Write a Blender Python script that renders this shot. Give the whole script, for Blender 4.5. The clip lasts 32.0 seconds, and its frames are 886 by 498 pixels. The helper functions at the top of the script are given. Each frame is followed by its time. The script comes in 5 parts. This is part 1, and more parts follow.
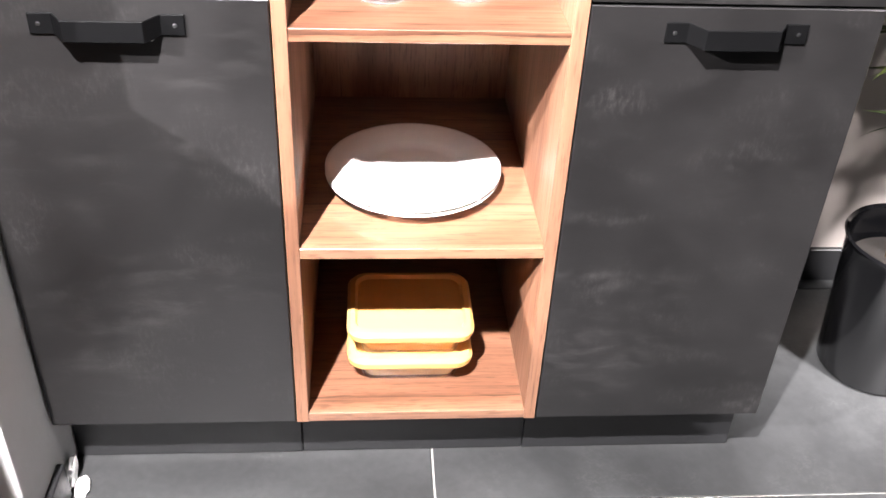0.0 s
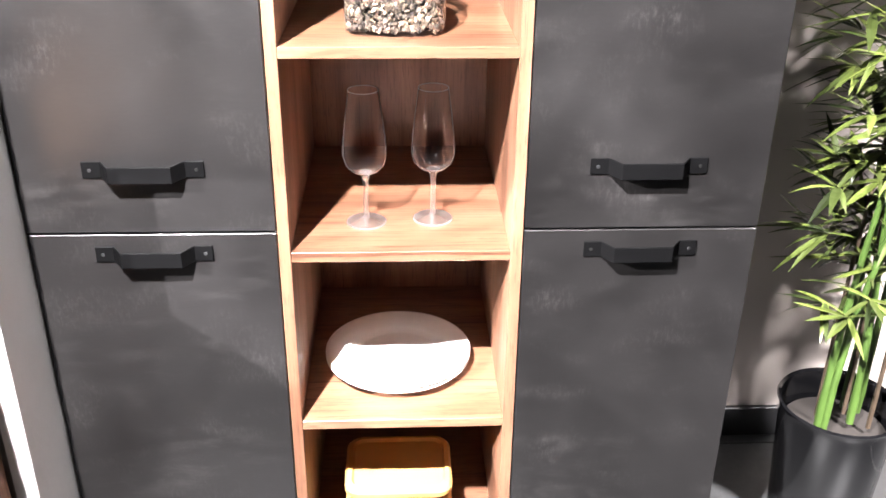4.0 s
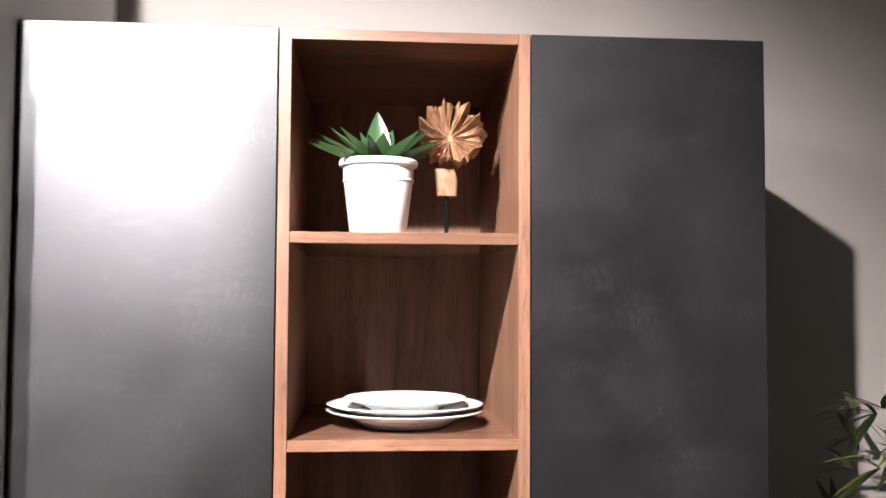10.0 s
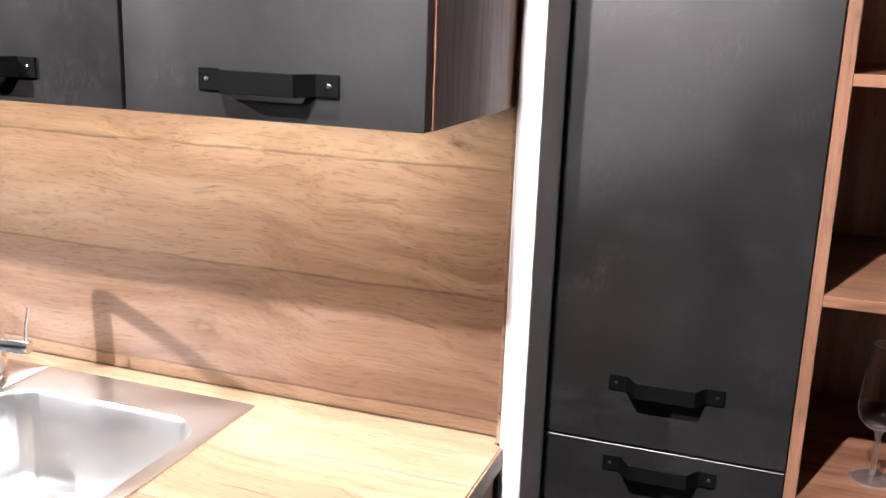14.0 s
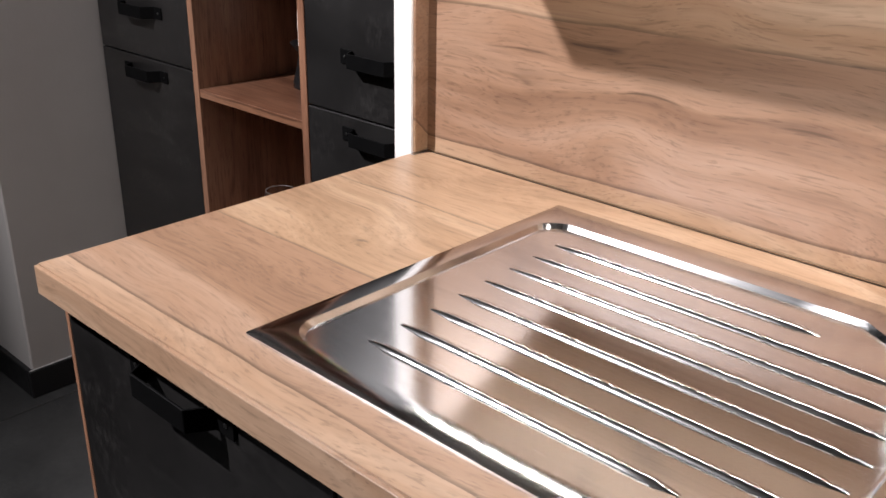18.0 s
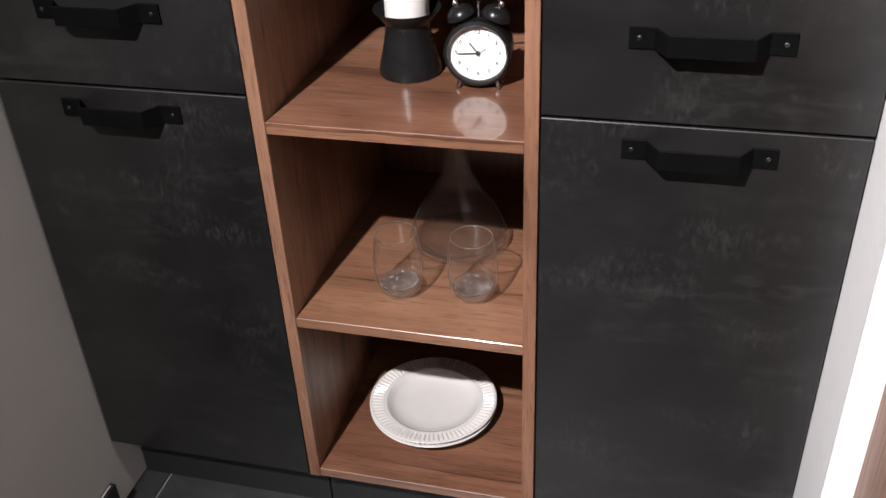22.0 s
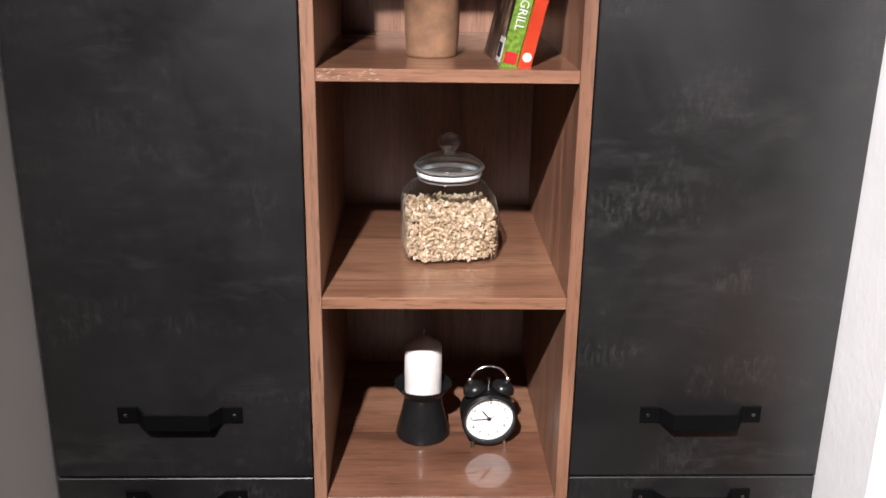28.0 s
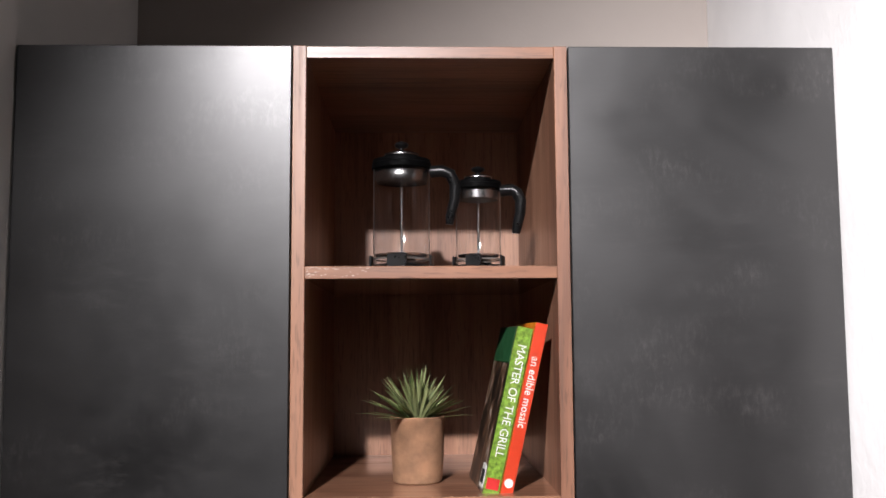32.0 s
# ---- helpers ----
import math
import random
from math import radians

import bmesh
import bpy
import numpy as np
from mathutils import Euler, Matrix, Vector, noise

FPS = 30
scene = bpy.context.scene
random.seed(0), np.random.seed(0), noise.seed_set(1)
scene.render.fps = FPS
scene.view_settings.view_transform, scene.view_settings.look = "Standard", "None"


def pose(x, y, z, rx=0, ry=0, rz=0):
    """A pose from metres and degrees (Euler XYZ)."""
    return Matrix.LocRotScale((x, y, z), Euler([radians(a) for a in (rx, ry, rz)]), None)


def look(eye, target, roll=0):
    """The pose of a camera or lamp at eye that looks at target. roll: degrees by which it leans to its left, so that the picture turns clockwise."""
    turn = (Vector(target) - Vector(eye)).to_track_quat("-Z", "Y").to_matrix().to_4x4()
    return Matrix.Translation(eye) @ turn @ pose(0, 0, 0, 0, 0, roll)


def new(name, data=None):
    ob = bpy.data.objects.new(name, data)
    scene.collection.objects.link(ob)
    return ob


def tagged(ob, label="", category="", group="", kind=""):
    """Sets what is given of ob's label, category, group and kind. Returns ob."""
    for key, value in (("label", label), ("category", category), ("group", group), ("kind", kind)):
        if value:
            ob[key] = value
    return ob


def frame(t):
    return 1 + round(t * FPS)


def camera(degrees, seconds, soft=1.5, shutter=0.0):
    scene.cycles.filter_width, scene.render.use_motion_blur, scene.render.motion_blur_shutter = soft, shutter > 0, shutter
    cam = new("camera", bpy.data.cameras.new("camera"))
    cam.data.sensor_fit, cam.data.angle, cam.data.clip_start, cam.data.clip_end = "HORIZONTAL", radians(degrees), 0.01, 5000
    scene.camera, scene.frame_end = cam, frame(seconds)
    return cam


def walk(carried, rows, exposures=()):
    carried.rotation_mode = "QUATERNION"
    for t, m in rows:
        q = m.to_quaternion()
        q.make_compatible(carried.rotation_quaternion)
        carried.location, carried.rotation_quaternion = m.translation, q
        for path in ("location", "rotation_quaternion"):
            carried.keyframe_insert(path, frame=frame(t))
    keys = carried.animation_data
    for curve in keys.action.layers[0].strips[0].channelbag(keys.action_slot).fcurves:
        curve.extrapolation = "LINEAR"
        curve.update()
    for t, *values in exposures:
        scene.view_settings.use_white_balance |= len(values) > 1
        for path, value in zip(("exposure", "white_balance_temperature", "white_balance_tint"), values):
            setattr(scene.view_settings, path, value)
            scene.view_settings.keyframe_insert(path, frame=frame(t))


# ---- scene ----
cam = camera(50.2, 32.0, soft=1.6)
PATH = [
    (0, look((-0.0782, -1.1314, 1.3039), (0.0760, 0.4955, 0.1510), 2.96)),
    (0.5, look((-0.0659, -1.1380, 1.3053), (0.0952, 0.4980, 0.1663), 2.91)),
    (1, look((-0.0500, -1.1454, 1.3138), (0.0742, 0.4970, 0.1793), 2.98)),
    (1.5, look((-0.0754, -1.1749, 1.3312), (0.0921, 0.4488, 0.1754), 3.85)),
    (2, look((-0.0628, -1.2091, 1.3374), (0.0673, 0.4366, 0.2084), 2.82)),
    (2.5, look((-0.0462, -1.2461, 1.3562), (0.0629, 0.4402, 0.2865), 2.49)),
    (3, look((-0.0258, -1.2913, 1.4046), (0.0880, 0.3989, 0.3415), 2.80)),
    (3.5, look((-0.0087, -1.3528, 1.4720), (0.1040, 0.3812, 0.4818), 1.64)),
    (4, look((-0.0016, -1.3890, 1.5385), (0.0886, 0.3985, 0.6458), 0.64)),
    (4.5, look((-0.0043, -1.4018, 1.6110), (0.0989, 0.4113, 0.7730), 0.84)),
    (6.5, look((-0.0279, -1.4382, 1.7311), (0.0872, 0.4631, 1.1211), 0.10)),
    (7, look((-0.0388, -1.4540, 1.7614), (0.0879, 0.4731, 1.2416), 0.21)),
    (7.5, look((-0.0412, -1.4477, 1.7827), (0.0924, 0.4949, 1.3261), 0.97)),
    (8, look((-0.0441, -1.4407, 1.7930), (0.1035, 0.5222, 1.4390), 0.80)),
    (8.5, look((-0.0512, -1.4457, 1.7985), (0.0745, 0.5367, 1.5648), 0.35)),
    (9, look((-0.0623, -1.4381, 1.7427), (0.1107, 0.5531, 1.6705), 0.46)),
    (9.5, look((-0.0663, -1.4492, 1.7412), (0.1027, 0.5436, 1.7452), 0.27)),
    (10, look((-0.0670, -1.4866, 1.7346), (0.1031, 0.5034, 1.8381), 0.30)),
    (10.5, look((-0.0625, -1.5301, 1.7344), (0.0984, 0.4611, 1.8306), 0.46)),
    (11, look((-0.0549, -1.5736, 1.7314), (0.0905, 0.4204, 1.7874), 0.28)),
    (11.5, look((-0.0464, -1.5968, 1.7218), (0.0902, 0.3985, 1.7366), 0.40)),
    (12, look((0.0031, -1.6262, 1.6800), (-0.1179, 0.3692, 1.6175), 0.56)),
    (12.5, look((0.0318, -1.6165, 1.7644), (-0.3311, 0.3368, 1.5340), -0.49)),
    (13, look((-0.0018, -1.6001, 1.7093), (-0.5531, 0.3003, 1.4182), 0.65)),
    (13.5, look((-0.1327, -1.5664, 1.6506), (-0.7277, 0.2983, 1.2399), 2.21)),
    (14, look((-0.2702, -1.5006, 1.5793), (-0.9131, 0.3300, 1.0940), 2.00)),
    (14.5, look((-0.3669, -1.4646, 1.4336), (-1.1506, 0.3091, 0.9439), 1.98)),
    (16.5, look((-0.8883, -1.1297, 1.3930), (-2.0328, 0.2894, 0.5707), 3.42)),
    (17, look((-1.0220, -1.1231, 1.3549), (-2.2375, 0.2551, 0.5655), 4.71)),
    (17.5, look((-1.1978, -1.1355, 1.3536), (-2.4877, 0.1925, 0.5970), 3.65)),
    (18, look((-1.3607, -1.1414, 1.3483), (-2.6131, 0.2051, 0.5621), 0.94)),
    (18.5, look((-1.5351, -1.0796, 1.3440), (-2.7192, 0.3325, 0.5668), -0.07)),
    (19, look((-1.7476, -1.0166, 1.3935), (-2.8777, 0.4268, 0.5937), -0.98)),
    (19.5, look((-1.8915, -0.9506, 1.4380), (-3.0248, 0.4298, 0.5379), -0.82)),
    (20, look((-2.0723, -0.9894, 1.4043), (-3.0608, 0.4652, 0.4521), -0.81)),
    (20.5, look((-2.2355, -1.0436, 1.4103), (-3.0670, 0.4942, 0.4389), -3.29)),
    (21, look((-2.3943, -1.1001, 1.4329), (-3.0716, 0.4776, 0.4071), -3.45)),
    (21.5, look((-2.5144, -1.1092, 1.4166), (-3.0653, 0.4985, 0.3622), -2.45)),
    (22, look((-2.6238, -1.0807, 1.3991), (-3.0722, 0.5292, 0.3005), -2.85)),
    (22.5, look((-2.7477, -1.0344, 1.3916), (-3.0611, 0.5841, 0.2592), -2.32)),
    (23, look((-2.8369, -1.0266, 1.3927), (-3.0991, 0.5791, 0.2296), -1.64)),
    (23.5, look((-2.9049, -1.0513, 1.3952), (-3.0487, 0.5661, 0.2277), 0.81)),
    (24, look((-2.9449, -1.0990, 1.4140), (-3.0211, 0.5511, 0.2864), -0.24)),
    (24.5, look((-2.9868, -1.1596, 1.4511), (-3.0208, 0.5262, 0.3756), -0.80)),
    (26.5, look((-3.0269, -1.2846, 1.5873), (-2.9919, 0.5340, 0.7558), -1.15)),
    (27, look((-3.0333, -1.2958, 1.6308), (-2.9762, 0.5557, 0.8768), 0.80)),
    (27.5, look((-3.0344, -1.2963, 1.6657), (-2.9905, 0.5758, 0.9633), 0.49)),
    (28, look((-3.0370, -1.2920, 1.6948), (-2.9733, 0.6011, 1.0527), 0.88)),
    (28.5, look((-3.0483, -1.2920, 1.7224), (-2.9602, 0.6300, 1.1764), 1.23)),
    (29, look((-3.0572, -1.3040, 1.7570), (-2.9414, 0.6434, 1.3166), 0.33)),
    (29.5, look((-3.0604, -1.2970, 1.7776), (-2.9258, 0.6613, 1.3945), -0.06)),
    (30, look((-3.0638, -1.3058, 1.7831), (-2.9249, 0.6658, 1.4775), -0.40)),
    (30.5, look((-3.0632, -1.3119, 1.8077), (-2.9497, 0.6723, 1.5838), -0.08)),
    (31, look((-3.0480, -1.3132, 1.7647), (-2.9550, 0.6831, 1.6865), -0.53)),
    (31.5, look((-3.0403, -1.3281, 1.7495), (-2.9505, 0.6686, 1.8203), -0.51)),
    (32, look((-3.0135, -1.3472, 1.7306), (-2.9541, 0.6425, 1.9242), -0.32)),
]
EXPOSURES = [(0.0, 1.3), (1.0, 1.3), (3.0, 1.5), (4.0, 1.65), (7.0, 1.15), (8.0, 0.75), (9.0, 0.05), (10.0, -0.3), (12.0, -0.3), (14.0, -0.6), (17.0, -1.15), (18.0, -1.15), (19.0, -1.3), (20.0, -1.15), (21.0, -0.95), (22.0, -0.65), (23.0, -0.4), (24.0, -0.3), (27.0, -0.5), (29.0, -0.75), (32.0, -0.75)]
walk(cam, PATH, EXPOSURES)

# ---- world and lights ----
world = bpy.data.worlds.new("world")
scene.world = world
world.use_nodes = True
world.node_tree.nodes["Background"].inputs[0].default_value = (0.9, 0.8, 0.74, 1)
world.node_tree.nodes["Background"].inputs[1].default_value = 0.003


def spot(name, eye, target, watts, cone, radius, colour=(1.0, 0.96, 0.985), blend=0.7):
    data = bpy.data.lights.new(name, "SPOT")
    data.energy, data.spot_size, data.spot_blend = watts, radians(cone), blend
    data.shadow_soft_size, data.color = radius, colour
    lamp = new(name, data)
    lamp.matrix_world = look(eye, target)
    return lamp


def panel(name, eye, target, watts, wide, deep, colour=(1.0, 0.96, 0.97)):
    data = bpy.data.lights.new(name, "AREA")
    data.shape, data.size, data.size_y = "RECTANGLE", wide, deep
    data.energy, data.color = watts, colour
    lamp = new(name, data)
    lamp.matrix_world = look(eye, target)
    return lamp


# track spots under the ceiling: before the right run, before the left run, and beside the plant
spot("ceiling_spot", (-0.70, -1.6, 2.99), (-0.3, 0.1, 1.35), 1350, 80, 0.03, blend=1.0)
spot("ceiling_spot", (-3.45, -2.15, 3.0), (-1.9, -0.1, 1.05), 1700, 80, 0.03, blend=1.0)
spot("ceiling_spot", (1.75, -1.3, 2.99), (0.93, 0.55, 0.22), 1250, 22, 0.15, blend=0.6)
# spot of the row behind, turned to the door left of the right shelves
spot("ceiling_spot", (-1.2, -4.0, 2.99), (-0.74, 0.0, 1.8), 1500, 16, 0.04, blend=0.6)
# unseen soft lamp, added farther along the track to side-light the left wall end
spot("ceiling_spot", (-0.9, -2.6, 2.99), (-3.7, -0.2, 0.5), 75, 28, 0.2, blend=0.9)
# unseen ceiling fill panels added behind the left run's aisle and over the plant
panel("fill_panel", (-3.0, -3.6, 3.15), (-2.6, -1.5, 0.0), 0.6, 1.8, 0.5)
panel("fill_panel", (1.9, -0.35, 3.15), (1.0, 0.55, 0.9), 7.0, 0.5, 1.2)
# light strip under the wall cabinets
panel("under_cabinet_strip", (-1.5, -0.24, 1.441), (-1.5, -0.235, 0.9), 11.0, 1.6, 0.02, (1.0, 0.92, 0.84))

# ---- materials ----


def material(name):
    m = bpy.data.materials.new(name)
    m.use_nodes = True
    nt = m.node_tree
    return m, nt, nt.nodes["Principled BSDF"]


def link(nt, a, b):
    nt.links.new(a, b)


def ramp(nt, fac, stops):
    n = nt.nodes.new("ShaderNodeValToRGB")
    while len(n.color_ramp.elements) < len(stops):
        n.color_ramp.elements.new(0.5)
    for e, (p, c) in zip(n.color_ramp.elements, stops):
        e.position, e.color = p, (c[0], c[1], c[2], 1) if isinstance(c, (tuple, list)) else (c, c, c, 1)
    link(nt, fac, n.inputs[0])
    return n.outputs[0]


def coords(nt, scale, vary=True):
    """Object coordinates, shifted at random from object to object, then scaled."""
    tc = nt.nodes.new("ShaderNodeTexCoord")
    out = tc.outputs["Object"]
    if vary:
        info = nt.nodes.new("ShaderNodeObjectInfo")
        mul = nt.nodes.new("ShaderNodeVectorMath")
        mul.operation = "MULTIPLY_ADD"
        comb = nt.nodes.new("ShaderNodeCombineXYZ")
        for i in range(3):
            link(nt, info.outputs["Random"], comb.inputs[i])
        link(nt, comb.outputs[0], mul.inputs[0])
        mul.inputs[1].default_value = (7.3, 11.9, 17.1)
        link(nt, out, mul.inputs[2])
        out = mul.outputs[0]
    mp = nt.nodes.new("ShaderNodeMapping")
    mp.inputs["Scale"].default_value = scale
    link(nt, out, mp.inputs["Vector"])
    return mp.outputs[0]


def noise_tex(nt, vec, scale, detail=4.0, rough=0.55, distort=0.0):
    n = nt.nodes.new("ShaderNodeTexNoise")
    n.inputs["Scale"].default_value, n.inputs["Detail"].default_value = scale, detail
    n.inputs["Roughness"].default_value, n.inputs["Distortion"].default_value = rough, distort
    link(nt, vec, n.inputs["Vector"])
    return n.outputs["Fac"]


def mix(nt, fac, a, b, kind="MIX"):
    n = nt.nodes.new("ShaderNodeMix")
    n.data_type, n.blend_type = "RGBA", kind
    for value, k in ((fac, 0), (a, 6), (b, 7)):
        sock = n.inputs[k]
        if isinstance(value, (int, float)):
            sock.default_value = value if k == 0 else (value, value, value, 1)
        elif isinstance(value, tuple):
            sock.default_value = (*value, 1)
        else:
            link(nt, value, sock)
    return n.outputs[2]


def bump(nt, height, strength, distance, bsdf):
    b = nt.nodes.new("ShaderNodeBump")
    b.inputs["Strength"].default_value, b.inputs["Distance"].default_value = strength, distance
    link(nt, height, b.inputs["Height"])
    link(nt, b.outputs[0], bsdf.inputs["Normal"])


def wood(name, axis, dark, mid, light, rough=0.32, knots=0.0, across=11.0, along=0.9, contrast=1.0, vary=True, planks=0.0, grain=1.0, lacquer=0.0, wavy=0.0):
    """Oak decor with its grain along one axis: broad tones, figure lines, fine pores, cracks, knots, planks."""
    m, nt, b = material(name)

    def stretched(a, l):
        sc = [a] * 3
        sc["xyz".index(axis)] = l
        if not wavy:
            return coords(nt, sc, vary)
        bend = [3.0] * 3
        bend["xyz".index(axis)] = 2.2
        drift = nt.nodes.new("ShaderNodeVectorMath")
        drift.operation = "MULTIPLY_ADD"
        for k in range(3):
            drift.inputs[1].default_value[k] = 0.0 if k == "xyz".index(axis) else wavy
        sway = noise_tex(nt, coords(nt, bend, vary), 1.0, 2, 0.5)
        link(nt, sway, drift.inputs[0])
        link(nt, coords(nt, (1, 1, 1), vary), drift.inputs[2])
        size = nt.nodes.new("ShaderNodeMapping")
        size.inputs["Scale"].default_value = sc
        link(nt, drift.outputs[0], size.inputs["Vector"])
        return size.outputs[0]

    def value(kind, *inputs):
        n = nt.nodes.new("ShaderNodeMath")
        n.operation = kind
        for k, x in enumerate(inputs):
            if isinstance(x, (int, float)):
                n.inputs[k].default_value = x
            else:
                link(nt, x, n.inputs[k])
        return n.outputs[0]

    broad = noise_tex(nt, stretched(across, along), 1.0, 5, 0.6, 0.9)
    colour = ramp(nt, broad, [(0.5 - 0.2 * contrast, dark), (0.5, mid), (0.5 + 0.22 * contrast, light)])
    # figure: contour lines of a slow, stretched noise
    slow = noise_tex(nt, stretched(across * 0.5, along * 0.55), 1.0, 2, 0.45, 0.35)
    rings = value("SINE", value("MULTIPLY", slow, 95.0))
    colour = mix(nt, 0.5 * grain, colour, ramp(nt, value("MULTIPLY_ADD", rings, 0.5, 0.5), [(0.0, 0.74), (0.35, 0.97), (1.0, 1.06)]), "MULTIPLY")
    fine = noise_tex(nt, stretched(190.0, 4.5), 1.0, 3, 0.6, 0.2)
    colour = mix(nt, 0.75 * grain, colour, ramp(nt, fine, [(0.28, 0.55), (0.48, 1.0), (0.75, 1.14)]), "MULTIPLY")
    pores = noise_tex(nt, stretched(330.0, 26.0), 1.0, 2, 0.5, 0.0)
    colour = mix(nt, 0.7 * grain, colour, ramp(nt, pores, [(0.33, 0.38), (0.42, 1.0), (1.0, 1.0)]), "MULTIPLY")
    crack = noise_tex(nt, stretched(24.0, 1.4), 1.0, 3, 0.55, 1.8)
    colour = mix(nt, 0.8, colour, ramp(nt, crack, [(0.26, 0.3), (0.325, 0.8), (0.37, 1.0), (1.0, 1.0)]), "MULTIPLY")
    flecks = noise_tex(nt, stretched(120.0, 15.0), 1.0, 2, 0.6, 0.5)
    region = noise_tex(nt, stretched(5.0, 2.5), 1.0, 2, 0.5)
    few = value("MULTIPLY", ramp(nt, flecks, [(0.34, 1.0), (0.4, 0.0)]), ramp(nt, region, [(0.5, 0.0), (0.6, 0.4)]))
    colour = mix(nt, few, colour, tuple(x * 0.45 for x in mid))
    if knots:
        vk = stretched(5.6, 2.4)
        warp = noise_tex(nt, vk, 2.6, 3, 0.55, 0)
        shift = nt.nodes.new("ShaderNodeVectorMath")
        shift.operation = "ADD"
        link(nt, vk, shift.inputs[0])
        link(nt, warp, shift.inputs[1])
        vor = nt.nodes.new("ShaderNodeTexVoronoi")
        vor.inputs["Scale"].default_value = 1.0
        link(nt, shift.outputs[0], vor.inputs["Vector"])
        spotty = ramp(nt, vor.outputs["Distance"], [(0.0, 0.18), (0.05, 0.45), (0.11, 0.8), (0.2, 1.0), (1.0, 1.0)])
        colour = mix(nt, knots, colour, spotty, "MULTIPLY")
    if planks:
        tc = nt.nodes.new("ShaderNodeTexCoord")
        sep = nt.nodes.new("ShaderNodeSeparateXYZ")
        link(nt, tc.outputs["Object"], sep.inputs[0])
        side = value("ADD", sep.outputs[1], sep.outputs[2])
        wob = value("MULTIPLY_ADD", noise_tex(nt, stretched(2.0, 6.0), 1.0, 2, 0.5), 0.012, side)
        row = value("DIVIDE", wob, planks)
        tone = nt.nodes.new("ShaderNodeTexWhiteNoise")
        tone.noise_dimensions = "1D"
        link(nt, value("FLOOR", row), tone.inputs["W"])
        colour = mix(nt, 0.85, colour, ramp(nt, tone.outputs["Value"], [(0.0, (0.82, 0.75, 0.74)), (0.5, (1.0, 0.97, 0.96)), (1.0, (1.12, 1.14, 1.08))]), "MULTIPLY")
        seam = value("FRACT", row)
        broken = noise_tex(nt, stretched(1.0, 3.5), 1.0, 3, 0.6)
        line = mix(nt, ramp(nt, broken, [(0.32, 0.0), (0.46, 0.9)]), (1.0, 1.0, 1.0), ramp(nt, seam, [(0.0, 0.4), (0.012, 0.55), (0.028, 1.0), (1.0, 1.0)]))
        colour = mix(nt, 1.0, colour, line, "MULTIPLY")
    b.inputs["Coat Weight"].default_value, b.inputs["Coat Roughness"].default_value, b.inputs["Coat IOR"].default_value = lacquer, 0.06, 1.6
    link(nt, colour, b.inputs["Base Color"])
    link(nt, ramp(nt, fine, [(0.3, rough + 0.1), (0.7, rough - 0.04)]), b.inputs["Roughness"])
    bump(nt, fine, 0.12, 0.0005, b)
    return m


def laminate(name, base, scuff, rough, vary=True, ior=1.5):
    """Dark concrete-look front with cloudy tones and patches of fine brushed scuffs."""
    m, nt, b = material(name)
    cloud = noise_tex(nt, coords(nt, (1, 1, 1), vary), 3.2, 5, 0.62, 0.4)
    c = ramp(nt, cloud, [(0.3, tuple(x * 0.66 for x in base)), (0.7, tuple(x * 1.4 for x in base))])

    def patchy(scale, patch, lo, hi, most):
        streak = noise_tex(nt, coords(nt, scale, vary), 1.0, 6, 0.72, 0.3)
        mask = noise_tex(nt, coords(nt, patch, vary), 1.0, 4, 0.6, 0.3)
        amount = nt.nodes.new("ShaderNodeMath")
        amount.operation = "MULTIPLY"
        link(nt, ramp(nt, streak, [(lo, 0.0), (hi, 1.0)]), amount.inputs[0])
        link(nt, ramp(nt, mask, [(0.50, 0.0), (0.68, most)]), amount.inputs[1])
        return amount.outputs[0], streak

    upright, streak = patchy((150, 150, 62), (6, 6, 12), 0.47, 0.69, 0.55)
    level, other = patchy((15, 15, 44), (3.2, 3.2, 7), 0.48, 0.74, 0.4)
    c = mix(nt, upright, c, scuff)
    c = mix(nt, level, c, scuff)
    grain = noise_tex(nt, coords(nt, (60, 60, 320), vary), 1.0, 2, 0.5)
    c = mix(nt, 0.4, c, ramp(nt, grain, [(0.3, 0.72), (0.7, 1.22)]), "MULTIPLY")
    link(nt, c, b.inputs["Base Color"])
    link(nt, mix(nt, upright, ramp(nt, cloud, [(0.3, rough - 0.05), (0.7, rough + 0.07)]), (rough - 0.08,) * 3), b.inputs["Roughness"])
    b.inputs["Specular IOR Level"].default_value = 0.6
    b.inputs["IOR"].default_value = ior
    bump(nt, streak, 0.03, 0.0006, b)
    return m


def paint(name, base, rough=0.75, mottled=0.06, relief=0.15, size=90.0):
    m, nt, b = material(name)
    v = coords(nt, (1, 1, 1), False)
    n = noise_tex(nt, v, 2.3, 4, 0.6)
    lo, hi = tuple(x * (1 - mottled) for x in base), tuple(x * (1 + mottled) for x in base)
    link(nt, ramp(nt, n, [(0.3, lo), (0.7, hi)]), b.inputs["Base Color"])
    b.inputs["Roughness"].default_value = rough
    bump(nt, noise_tex(nt, v, size, 3, 0.6), relief, 0.002, b)
    return m


